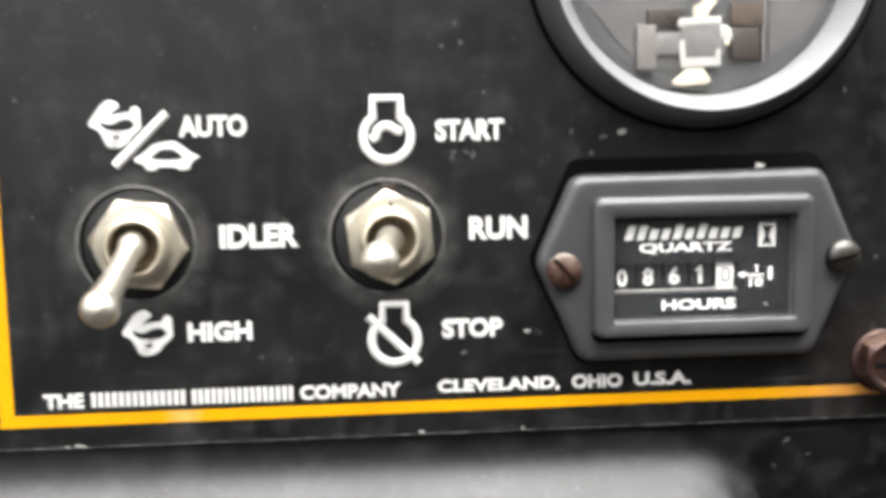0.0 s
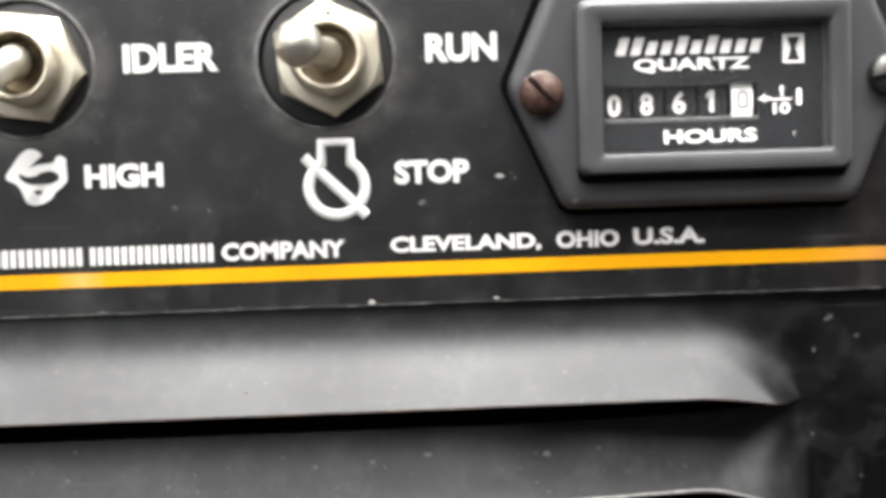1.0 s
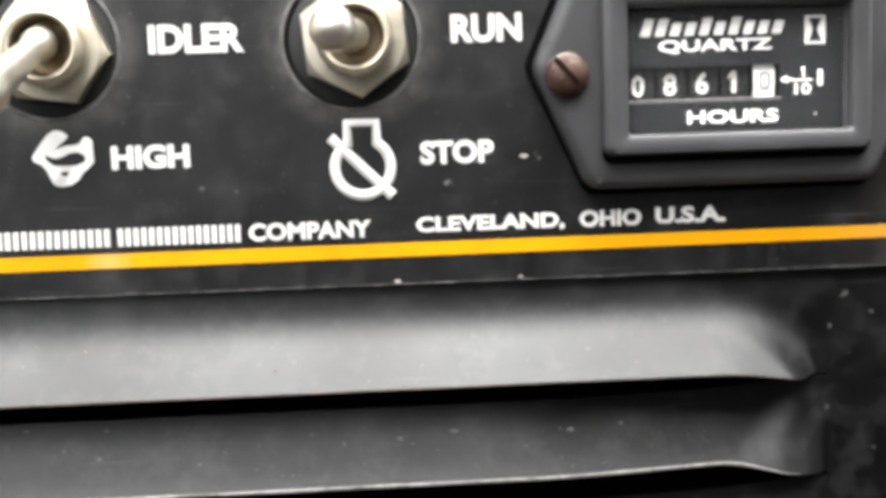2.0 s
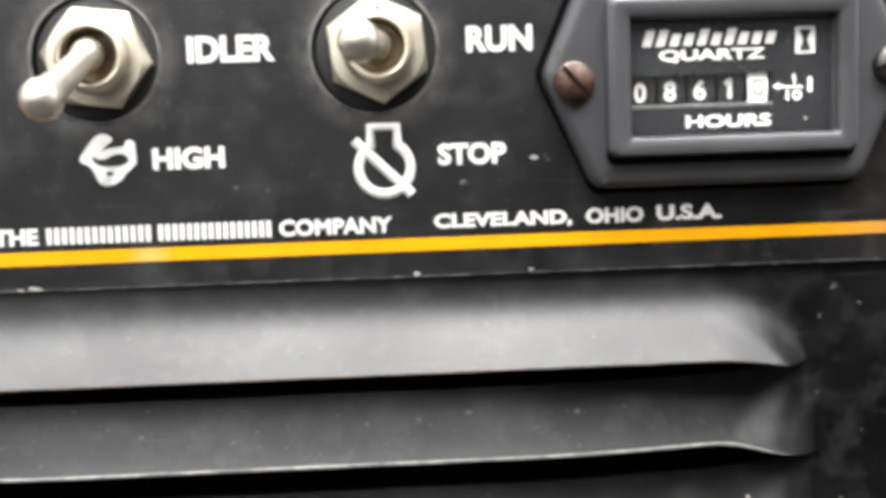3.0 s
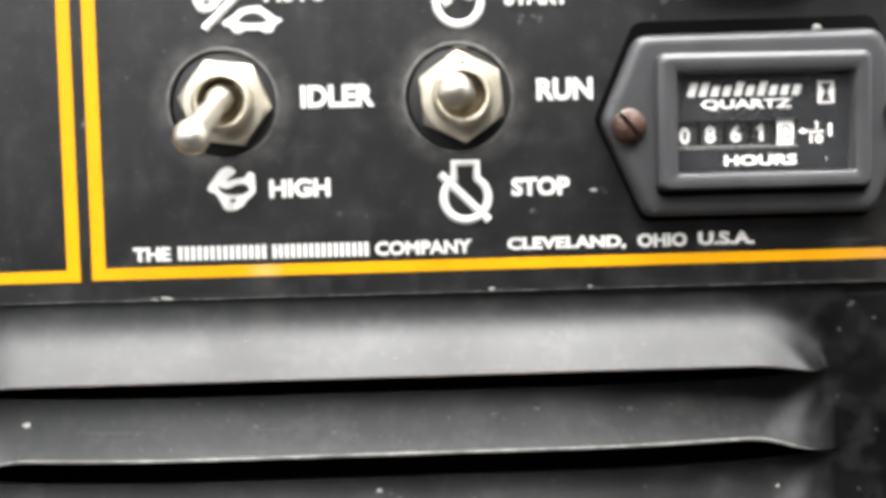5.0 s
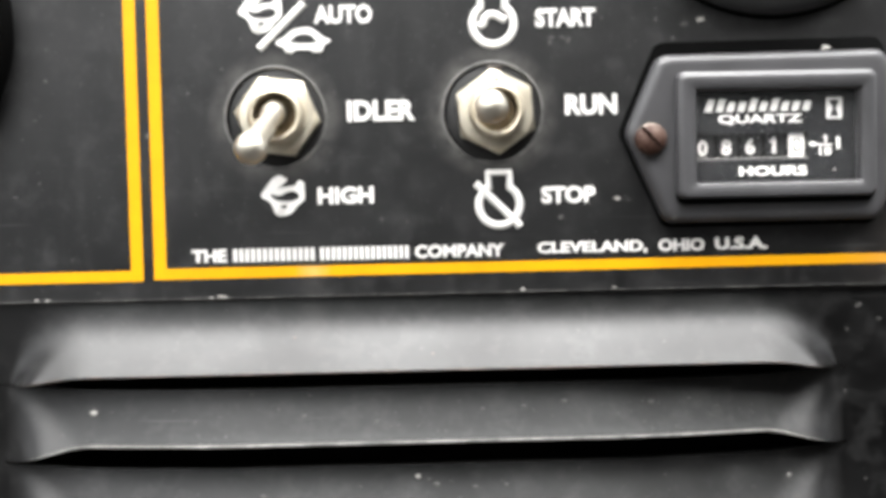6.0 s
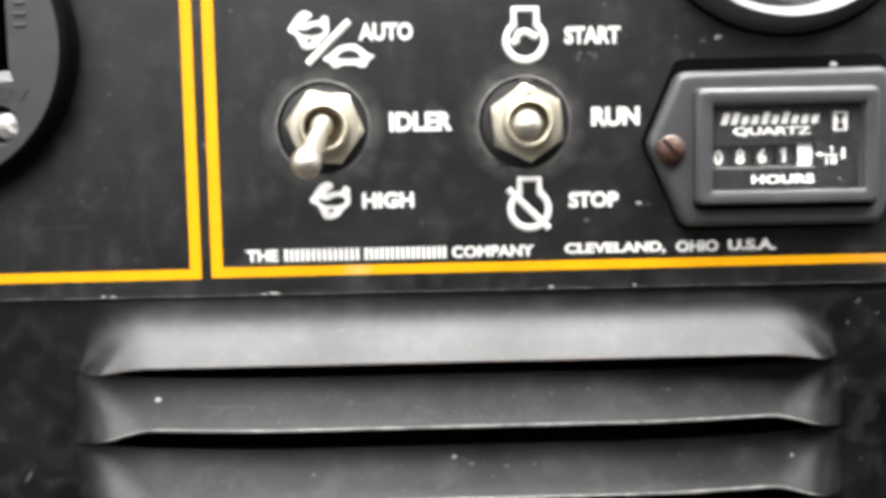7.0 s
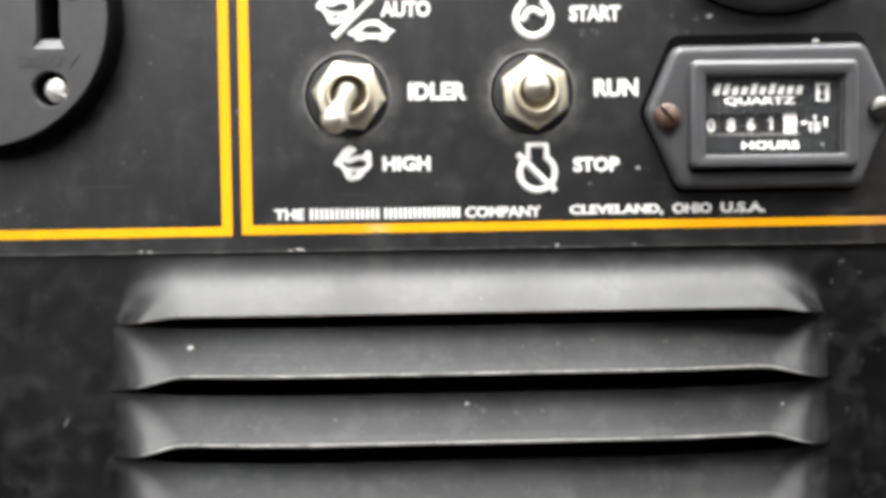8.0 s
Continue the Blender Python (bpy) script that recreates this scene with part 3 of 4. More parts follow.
TORTOISE = [(0.0, 0.0), (1.8, 1.1), (3.4, 2.5), (5.4, 3.0), (7.4, 3.0), (8.9, 2.0), (10.0, 1.0), (11.7, 0.3), (10.5, -0.4), (10.0, -1.1), (9.6, -2.1), (8.0, -2.2), (7.4, -1.6), (4.2, -1.5), (3.5, -2.2), (2.0, -2.1),
            (1.7, -1.0), (0.2, -0.5)]
cut_out_symbol(TORTOISE, [[(2.9, 0.1), (4.3, 1.4), (6.0, 1.75), (7.5, 1.4), (8.8, 0.0), (7.5, -0.25), (4.3, -0.25)]], 30.5, 48.2, "raised white tortoise symbol")


# ---------------------------------------------------------------- toggle switches
def toggle_switch(centre, nut_turn, tip, pivot, label, dot):
    cx, cz = centre
    ob = thing("toggle_switch", (cx, SHEET, cz), label, "switch", group="panel toggle switches")
    y = lambda v: v - SHEET
    part("washer", lathe(bmesh.new(), [(0, y(1.48)), (10.1, y(1.48)), (10.1, y(0.6)), (9.9, y(0.5)), (5, y(0.5))], 56), WASHER_BLACK, ob, "black washer")
    part("hole_rim", lathe(bmesh.new(), [(10.2, y(0.3)), (10.25, y(-0.05)), (10.4, y(-0.12)), (10.7, y(-0.08)), (10.85, y(0.02))], 72, *HOLE_OFF), RIM_WEAR, ob, "worn grey ring round the hole")
    # hexagon nut, chamfered to a round crown
    bm = bmesh.new()
    hexa = [(8.9 * math.cos(radians(nut_turn + 60 * k)), 8.9 * math.sin(radians(nut_turn + 60 * k))) for k in range(6)]
    pts, crown = [], []
    for k in range(6):
        a, b = Vector(hexa[k]), Vector(hexa[(k + 1) % 6])
        for s in range(8):
            p = a.lerp(b, s / 8)
            pts.append(tuple(p))
            crown.append(tuple(p.normalized() * min(p.length, 7.75)))
    side_top = []
    low = [bm.verts.new((x, y(1.7), z)) for x, z in pts]
    mid = [bm.verts.new((x, y(-1.2 - 0.9 * (8.9 - Vector((x, z)).length) / 1.19), z)) for x, z in pts]
    top = [bm.verts.new((x * 0.985, y(-2.35), z * 0.985)) for x, z in crown]
    inner = [bm.verts.new((x * 5.3 / Vector((x, z)).length, y(-2.6), z * 5.3 / Vector((x, z)).length)) for x, z in crown]
    n = len(pts)
    for a, b in ((low, mid), (mid, top), (top, inner)):
        for i in range(n):
            bm.faces.new((a[i], a[(i + 1) % n], b[(i + 1) % n], b[i]))
    part("nut", bm, NICKEL, ob, "nickel-plated hexagon nut", 24)
    part("bushing", lathe(bmesh.new(), [(5.9, y(-2.3)), (5.9, y(-4.2)), (5.5, y(-5.4)), (4.9, y(-5.9)), (4.5, y(-5.75))], 56), BUSHING, ob, "dull threaded bushing")
    part("bore", lathe(bmesh.new(), [(4.5, y(-5.75)), (4.15, y(-4.6)), (3.9, y(-1.5)), (0, y(-0.5))], 48), BORE, ob, "dark brown bore")
    # lever: a round neck that swells into a ball end
    p0, p1 = Vector((pivot[0] - cx, y(pivot[1]), pivot[2] - cz)), Vector((tip[0] - cx, y(tip[1]), tip[2] - cz))
    length = (p1 - p0).length
    ball = 3.15
    profile = [(0, -2.6), (1.8, -2.2), (2.4, -1.0), (2.55, 0.0), (2.45, 1.2), (2.1, 2.2), (2.0, 4.0), (2.15, length * 0.5), (2.35, length * 0.72),
               (2.5, length - 3.2), (2.6, length - 2.2)]
    profile += [(ball * math.sin(radians(a)), length - ball * math.cos(radians(a))) for a in range(54, 180, 9)] + [(0, length + ball)]
    bm = lathe(bmesh.new(), profile, 40)
    bmesh.ops.transform(bm, matrix=Matrix.Translation(p0) @ Vector((0, 1, 0)).rotation_difference((p1 - p0).normalized()).to_matrix().to_4x4(), verts=bm.verts)
    part("lever", bm, NICKEL_BRIGHT, ob, "bright nickel lever with a ball end", 60)
    if dot:
        part("keyway_tab", box(bmesh.new(), -1.5, 1.5, y(0.9), y(-0.2), 7.9, 9.9, 0.3), MOVEMENT_BROWN, ob, "rusty locating tab")
        part("index_mark", lathe(bmesh.new(), [(0.45, y(-2.42)), (0.45, y(-2.62)), (0, y(-2.63))], 14, 0.2, 6.2), DULL_STEEL, ob, "dark punched mark")
    return ob


toggle_switch(SWITCH_A, 95, (73.7, -23.6, 32.1), (75.8, -5.2, 33.1), "nickel toggle switch with its lever at rest pointing straight out", True)
toggle_switch(SWITCH_B, 113, (28.5, -22.9, 25.3), (30.4, -5.2, 33.0), "nickel toggle switch with its lever flipped down", False)


# ---------------------------------------------------------------- hour meter
meter = thing("hour_meter", (133.0, 0, 27.0), "black plastic hour meter on a six-sided flange", "hour meter")
MX, MZ = 133.0, 27.0
FLANGE = [(109.6, 43.7), (156.6, 44.2), (163.6, 28.6), (155.4, 9.0), (110.9, 9.0), (102.6, 27.6)]


def local(outline, cx=MX, cz=MZ):
    return [(x - cx, z - cz) for x, z in outline]


# a real gasket above; below, its black is drawn out as the flange's shade
grown = [(x + 0.9 * (1 if x > MX else -1) * (abs(x - MX) > 28), z + (2.9 if z > 40 else -0.9 if z < 12 else 0.5)) for x, z in FLANGE]
part("gasket", prism(bmesh.new(), soften(local(grown), 1.5), 0.02, -0.9, 0.2), RUBBER_SHADE_BLACK, meter, "black gasket")
def flange_loop(inset, r):
    """The flange's outline drawn in by that much."""
    return soften([(x * (1 - inset / 30.0), z * (1 - inset / 17.8)) for x, z in local(FLANGE)], r, 5)


bm = rings_between(bmesh.new(), [(flange_loop(0.0, 2.2), -0.9), (flange_loop(0.05, 2.2), -3.4), (flange_loop(0.25, 2.1), -3.75), (flange_loop(0.95, 2.0), -4.35), (flange_loop(1.35, 1.9), -4.55),
                                 (flange_loop(2.4, 1.9), -4.6)])
bx0, bx1, bz0, bz1 = 112.7 - MX, 153.9 - MX, 14.0 - MZ, 39.9 - MZ
wx0, wx1, wz0, wz1 = 116.7 - MX, 150.2 - MX, 17.2 - MZ, 35.9 - MZ
bm.verts.ensure_lookup_table()
outer = list(bm.verts[-len(flange_loop(0.0, 2.2)):])
inner = [bm.verts.new((x, -4.6, z)) for x, z in rounded(wx0 - 0.3, wx1 + 0.3, wz0 - 0.3, wz1 + 0.3, 0.5)]
edges = [bm.edges.get((p, q)) or bm.edges.new((p, q)) for loop in (outer, inner) for p, q in zip(loop, loop[1:] + loop[:1])]
bmesh.ops.triangle_fill(bm, edges=edges, use_beauty=True, use_dissolve=False)
part("flange", bm, METER_PLASTIC, meter, "grey-black moulded flange", 50)
bm = rings_between(bmesh.new(), [
    (rounded(bx0, bx1, bz0, bz1, 1.6), -4.55),
    (rounded(bx0 + 0.05, bx1 - 0.05, bz0 + 0.02, bz1 - 0.05, 1.6), -5.6),
    (rounded(bx0 + 0.2, bx1 - 0.2, bz0 + 0.1, bz1 - 0.2, 1.5), -6.75),
    (rounded(bx0 + 0.95, bx1 - 0.95, bz0 + 0.35, bz1 - 1.0, 1.2), -7.4),
    (rounded(bx0 + 1.3, bx1 - 1.3, bz0 + 0.7, bz1 - 1.3, 1.0), -7.5),
    (rounded(wx0 - 0.6, wx1 + 0.6, wz0 - 0.55, wz1 + 0.6, 0.7), -7.42),
    (rounded(wx0 - 0.35, wx1 + 0.35, wz0 - 0.3, wz1 + 0.35, 0.6), -7.2),
    (rounded(wx0 - 0.1, wx1 + 0.1, wz0 - 0.1, wz1 + 0.1, 0.5), -6.4),
    (rounded(wx0, wx1, wz0, wz1, 0.4), -4.3)])
part("bezel", bm, METER_PLASTIC, meter, "raised rectangular bezel", 40)
# the shaded gap below the bezel, put in as a black strip
part("gap_shade", prism(bmesh.new(), rounded(bx0 + 0.1, bx1 - 0.1, bz0 - 1.15, bz0 + 2.5, 1.5), -4.55, -5.3, 0.25), RUBBER_SHADE_BLACK, meter, "black strip put in for the shaded gap below the bezel")
DIAL_Y, WHEEL_Y = -4.4, -2.6
SLOT_X0, SLOT_X1, SLOT_Z0, SLOT_Z1 = 117.1 - MX, 140.3 - MX, 22.1 - MZ, 27.1 - MZ
part("dial", pierced((wx0 - 0.2, wx1 + 0.2, wz0 - 0.2, wz1 + 0.2), [[(SLOT_X0, SLOT_Z0), (SLOT_X1, SLOT_Z0), (SLOT_X1, SLOT_Z1), (SLOT_X0, SLOT_Z1)]], DIAL_Y, DIAL_Y + 0.7), DIAL_BLACK, meter, "black dial")
window = part("window", box(bmesh.new(), wx0 - 0.08, wx1 + 0.08, -6.3, -5.9, wz0 - 0.08, wz1 + 0.08), CLEAR, meter, "clear window")
window.visible_shadow = False
PRINT = 0.03


def dial_words(body, x0, x1, z0, z1, **more):
    return words(body, x0 - MX, x1 - MX, z0 - MZ, z1 - MZ, DIAL_Y, PRINT, WHITE_PAINT, meter, "white printed lettering", **more)


bars(118.9 - MX, 140.6 - MX, 31.7 - MZ, 34.3 - MZ, [1.0, 1.0, 0.75, 0.75, 1.0, 0.75, 1.0, 0.75, 0.75, 0.75], DIAL_Y, PRINT, WHITE_PAINT, meter, "white printed bar", 0.8, 0.32)
dial_words("QUARTZ", 121.7, 139.2, 29.0, 31.1, bold=0.03)
dial_words("HOURS", 126.0, 140.1, 18.4, 20.4, bold=0.03)
def figure_one(cx, z0, z1, y, parent):
    """The figure 1: an upright with a short flag."""
    h = z1 - z0
    w = h * 0.11
    part("digit", prism(bmesh.new(), [(cx - w, z0), (cx + w, z0), (cx + w, z1), (cx - w * 0.7, z1), (cx - h * 0.27, z1 - h * 0.2), (cx - h * 0.27, z1 - h * 0.36), (cx - w, z1 - h * 0.27)], y, y - PRINT),
         WHITE_PAINT, parent, "white digit")


# counter wheels behind one slot, and the white tenths wheel
part("counter_slot", box(bmesh.new(), SLOT_X0 - 0.5, SLOT_X1 + 0.5, WHEEL_Y + 0.4, WHEEL_Y + 0.6, SLOT_Z0 - 0.5, SLOT_Z1 + 0.5), RECESS_SHADE, meter, "black bottom of the counter slot")


def counter_wheel(cx, half, material, label, fore=0.0):
    """The rim of a number wheel: a drum's front, rounded away above and below."""
    bm, r, n = bmesh.new(), 6.5, 10
    rows = []
    for k in range(n + 1):
        a = radians(-24 + 48 * k / n)
        rows.append([bm.verts.new((cx + dx, WHEEL_Y - fore + r * (1 - math.cos(a)), 24.6 - MZ + r * math.sin(a))) for dx in (-half, half)])
    for p, q in zip(rows, rows[1:]):
        bm.faces.new((p[0], p[1], q[1], q[0]))
    return part("counter_wheel", bm, material, meter, label)


for k, digit in enumerate("0861"):
    cx, cz = 118.9 + 4.97 * k - MX, 24.4 + 0.1 * k - MZ
    wheel = counter_wheel(cx + 0.3, 2.1, WHEEL_BLACK, "black counter wheel")
    if digit == "1":
        figure_one(cx, cz - 1.65, cz + 1.65, WHEEL_Y - 0.05, wheel)
        continue
    words(digit, cx - 1.0, cx + 1.0, cz - 1.65, cz + 1.65, WHEEL_Y + 0.15, PRINT + 0.18, WHITE_PAINT, wheel, "white digit", 0.03, name="digit")
wheel = counter_wheel(138.1 - MX, 1.6, WHITE_PAINT, "white tenths wheel", 1.3)
for a, b, c, d in ((137.3, 137.75, 23.6, 25.8), (138.6, 139.05, 23.6, 25.8), (137.7, 138.7, 23.4, 23.8), (137.7, 138.7, 25.6, 26.0)):
    part("bar", box(bmesh.new(), a - MX, b - MX, WHEEL_Y - 1.36, WHEEL_Y - 1.1, c - MZ, d - MZ), MOVEMENT_GREY, wheel)
part("pointer", prism(bmesh.new(), local([(140.3, 24.75), (141.5, 24.1), (141.5, 25.4)]), DIAL_Y, DIAL_Y - PRINT), WHITE_PAINT, meter)
part("dash", box(bmesh.new(), 141.4 - MX, 142.3 - MX, DIAL_Y - PRINT, DIAL_Y, 24.5 - MZ, 24.95 - MZ), WHITE_PAINT, meter)
figure_one(144.0 - MX, 25.0 - MZ, 26.6 - MZ, DIAL_Y, meter)
part("dash", box(bmesh.new(), 142.4 - MX, 145.4 - MX, DIAL_Y - PRINT, DIAL_Y, 24.4 - MZ, 24.75 - MZ), WHITE_PAINT, meter)
dial_words("10", 142.6, 145.2, 22.4, 24.1, bold=0.03)
part("bar", box(bmesh.new(), 146.2 - MX, 146.95 - MX, DIAL_Y - PRINT, DIAL_Y, 23.7 - MZ, 26.1 - MZ), WHITE_PAINT, meter)
part("slot_edge", box(bmesh.new(), SLOT_X0 - 0.2, SLOT_X1 + 0.2, DIAL_Y - 0.12, DIAL_Y, SLOT_Z0 - 0.45, SLOT_Z0 - 0.1, 0.05), METER_PLASTIC, meter)
# hourglass in a frame
gx, gz = 145.8 - MX, 32.1 - MZ
for a, b, c, d in ((-1.6, 1.6, 1.75, 2.15), (-1.6, 1.6, -2.15, -1.75), (-1.6, -1.0, -1.75, 1.75), (1.0, 1.6, -1.75, 1.75)):
    part("symbol_frame", box(bmesh.new(), gx + a, gx + b, DIAL_Y - PRINT, DIAL_Y, gz + c, gz + d), WHITE_PAINT, meter)
for s in (1, -1):
    part("hourglass", prism(bmesh.new(), [(gx - 0.35 * s, gz), (gx - 0.95 * s, gz + 1.6 * s), (gx - 0.95 * s, gz)], DIAL_Y, DIAL_Y - PRINT), WHITE_PAINT, meter)
    part("hourglass", prism(bmesh.new(), [(gx + 0.35 * s, gz), (gx + 0.95 * s, gz), (gx + 0.95 * s, gz + 1.6 * s)], DIAL_Y, DIAL_Y - PRINT), WHITE_PAINT, meter)


def slotted_screw(name, at, radius, height, turn, material, label, parent=None, slot=0.28):
    """A domed screw head with a straight slot cut across it; two half heads leave the slot open."""
    ob = thing(name, at, label, "screw", group="panel screws")
    for s in (0, 180):
        bm = bmesh.new()
        w = radius * slot / 2
        rows = []
        for k in range(7):
            a = radians(90 * k / 6)
            r, y = radius * math.cos(a), -height * (0.35 + 0.65 * math.sin(a))
            if k == 0:
                rows.append((radius, 0.0))
            rows.append((max(r, w * 1.02), y))
        grid = []
        n = 20
        for r, y in rows:
            a0 = math.asin(min(1.0, w / r))
            grid.append([bm.verts.new((r * math.cos(a0 + (math.pi - 2 * a0) * i / n), y, r * math.sin(a0 + (math.pi - 2 * a0) * i / n))) for i in range(n + 1)])
        for a, b in zip(grid, grid[1:]):
            for i in range(n):
                bm.faces.new((a[i], a[i + 1], b[i + 1], b[i]))
        left, right = [g[n] for g in grid], [g[0] for g in grid]
        for k in range(len(grid) - 1):
            bm.faces.new((left[k], left[k + 1], right[k + 1], right[k]))
        bmesh.ops.rotate(bm, cent=(0, 0, 0), matrix=Matrix.Rotation(radians(turn + s), 3, "Y"), verts=bm.verts)
        part("half_head", bm, material, ob, smooth=40)
    part("slot_floor", lathe(bmesh.new(), [(radius * 0.97, -0.01), (radius * 0.93, -height * 0.35), (0, -height * 0.36)], 28), material, ob)
    if parent:
        ob.parent = parent
        ob.location = ob.location - parent.location
        for key in ("category", "group"):
            del ob[key]
    return ob


# the glint on the slot's lower edge, put in as a pale strip
part("slot_glint", box(bmesh.new(), SLOT_X0, SLOT_X1, DIAL_Y + 0.04, DIAL_Y + 1.3, SLOT_Z0 - 0.1, SLOT_Z0 + 0.12), MOVEMENT_PALE, meter, "pale strip painted as the glint on the slot's lower edge")
part("speck", blob(bmesh.new(), 145.1 - MX, -6.29, 19.4 - MZ, 0.3, 0.3, 0.0, 0.05, 81), CHIP_PALE, window, "pale speck")
for x, z, r in ((137.2, 10.5, 0.4), (114.1, 12.0, 0.35), (112.4, 10.2, 0.5), (104.9, 31.2, 0.35), (148.6, 11.4, 0.25)):
    part("paint_flake", blob(bmesh.new(), x - MX, -4.6, z - MZ, r, r * 0.7, 0.4, 0.06, int(x)), CHIP_DIM, meter)
part("paint_flake", blob(bmesh.new(), 144.8 - MX, -2.4, 44.6 - MZ, 1.1, 0.8, 0.1, 0.6, 77), CHIP_PALE, meter, "pale flake on the upper edge")
slotted_screw("flange_screw", (107.6, -4.6, 26.35), 3.3, 2.4, 50, BROWN_STEEL, "brown rusty slotted screw", meter)
slotted_screw("flange_screw", (160.2, -4.6, 27.7), 3.3, 2.6, -15, DULL_STEEL, "dull grey slotted screw", meter)

# ---------------------------------------------------------------- rusty bolt on the border stripe
def panel_bolt(cx, cz, across, height, turn):
    """A rusty hexagon screw: a washer flange, a six-sided head with eased corners and a slot across its dished face."""
    ob = thing("panel_bolt", (cx, -0.06, cz), "rusted hexagon screw head with a washer flange in the nameplate", "bolt")
    part("flange", lathe(bmesh.new(), [(across * 0.60, 0.0), (across * 0.60, -0.4), (across * 0.57, -0.7), (across * 0.45, -0.95)], 40), BOLT_RUST, ob, "washer flange, its upper side painted paler for dust and light", 40)
    r, n = across / math.sqrt(3), 8
    outer, crown = [], []
    for k in range(6):
        a, b = (Vector((r * math.cos(radians(turn + 60 * (k + q))), r * math.sin(radians(turn + 60 * (k + q))))) for q in (0, 1))
        for i in range(n):
            p = a.lerp(b, i / n)
            outer.append(tuple(p))
            crown.append(tuple(p.normalized() * across * 0.475))
    bm = bmesh.new()
    low = [bm.verts.new((x, -0.9, z)) for x, z in outer]
    mid = [bm.verts.new((x, -height + 0.5 + (Vector((x, z)).length - across / 2) * 0.5, z)) for x, z in outer]
    rim = [bm.verts.new((x, -height, z)) for x, z in crown]
    dish = [bm.verts.new((x * 0.85, -height + 0.05, z * 0.85)) for x, z in crown]
    sunk = [bm.verts.new((x * 0.72, -height + 0.6, z * 0.72)) for x, z in crown]
    m = len(outer)
    for p, q in ((low, mid), (mid, rim), (rim, dish), (dish, sunk)):
        for i in range(m):
            bm.faces.new((p[i], p[(i + 1) % m], q[(i + 1) % m], q[i]))
    bm.faces.new(sunk)
    head = part("head", bm, BOLT_RUST, ob, "rust-brown six-sided head", 25)
    # no real cut: the slot's shade is a flat dark strip
    half = across * 0.33
    cut = prism(bmesh.new(), [(-half, -0.55), (half, -0.55), (half, 0.55), (-half, 0.55)], -height + 0.58, -height + 0.52)
    bmesh.ops.rotate(cut, cent=(0, 0, 0), matrix=Matrix.Rotation(radians(turn - 20), 3, "Y"), verts=cut.verts)
    part("slot", cut, RECESS_SHADE, head, "flat dark strip put in for the shaded slot")


panel_bolt(170.9, 6.3, 10.2, 5.0, 20)

# ---------------------------------------------------------------- round gauge
GX, GZ = GAUGE[:2]
gauge = thing("round_gauge", (GX, 0, GZ), "round panel gauge with a grey rim and its works showing", "gauge")
# contact shade between rim and plate, painted as a black ring
part("contact_ring", lathe(bmesh.new(), [(0, 0.02), (33.6, 0.02), (33.6, -0.5), (33.2, -0.7), (30, -0.7)], 96), RUBBER_SHADE_BLACK, gauge, "black ring that stands for the contact shade round the gauge")
part("rim", lathe(bmesh.new(), [(32.8, -0.6), (32.6, -1.8), (31.4, -4.2), (30.2, -5.8), (29.7, -6.2)], 128), GAUGE_RIM_SHADED, gauge, "outer side of the rim, coloured dark for shade", 40)
part("inner_rim", lathe(bmesh.new(), [(29.7, -6.2), (29.5, -6.25), (29.2, -6.0), (28.3, -4.3), (27.5, -2.8), (26.9, -1.5), (26.8, -0.2)], 128), GAUGE_RIM_LIT, gauge, "inner slope of the rim, coloured pale for skylight", 40)
part("dial", lathe(bmesh.new(), [(26.6, -0.72), (0, -0.74)], 96), GAUGE_DIAL, gauge, "grey dial")
glass = part("glass", lathe(bmesh.new(), [(0, -2.6), (25.9, -2.6), (25.7, -2.2), (0, -2.2)], 96), CLEAR, gauge, "clear cover glass")
glass.visible_shadow = False
part("dial_card", prism(bmesh.new(), [(-24, -8), (-4, -3), (-4, -22.5), (-12, -21.5)], -0.74, -0.9), GAUGE_PALE, gauge, "paler card sector")
part("dial_card", prism(bmesh.new(), [(12, -6), (23.5, -9), (19, -16), (12, -20)], -0.74, -0.9), GAUGE_PALE, gauge, "paler card sector")
part("magnet", box(bmesh.new(), -13.0, -9.4, -2.0, -0.75, -22.1, -14.1, 0.3), MOVEMENT_BEIGE, gauge, "beige coil end")
coil = part("coil", box(bmesh.new(), 4.4, 10.4, -1.9, -0.75, -14.6, -10.0, 0.4), COIL_BROWN, gauge, "brown coil")
part("coil_end", box(bmesh.new(), 4.6, 10.2, -1.8, -0.75, -20.6, -14.6, 0.5), MOVEMENT_BROWN, coil, "dull grey coil end")
part("cheek", box(bmesh.new(), 10.4, 10.9, -2.0, -0.75, -20.9, -9.8, 0.1), MOVEMENT_BEIGE, coil, "beige coil cheek")
part("terminal", blob(bmesh.new(), 3.6, -1.9, -15.6, 1.3, 1.9, 0.3, 0.5, 41), MOVEMENT_PALE, gauge, "pale soldered terminal")
part("terminal", blob(bmesh.new(), 3.9, -1.9, -17.4, 0.7, 0.6, 0.0, 0.4, 43), NEEDLE_CREAM, gauge, "pale soldered terminal")
part("armature", blob(bmesh.new(), -5.6, -1.7, -12.6, 2.6, 1.7, -0.3, 0.5, 47), MOVEMENT_BROWN, gauge, "dark brown armature")
part("yoke", box(bmesh.new(), -11.0, -4.0, -1.6, -0.75, -14.3, -11.1, 0.3), MOVEMENT_BROWN, gauge, "dark iron yoke")
part("bridge", box(bmesh.new(), -9.6, 3.6, -1.75, -0.75, -19.5, -15.5, 0.3), MOVEMENT_GREY, gauge, "grey metal bridge")
part("frame_plate", box(bmesh.new(), -4.8, 2.6, -1.95, -0.75, -20.2, -13.0, 0.2), MOVEMENT_GREY, gauge, "grey frame plate")
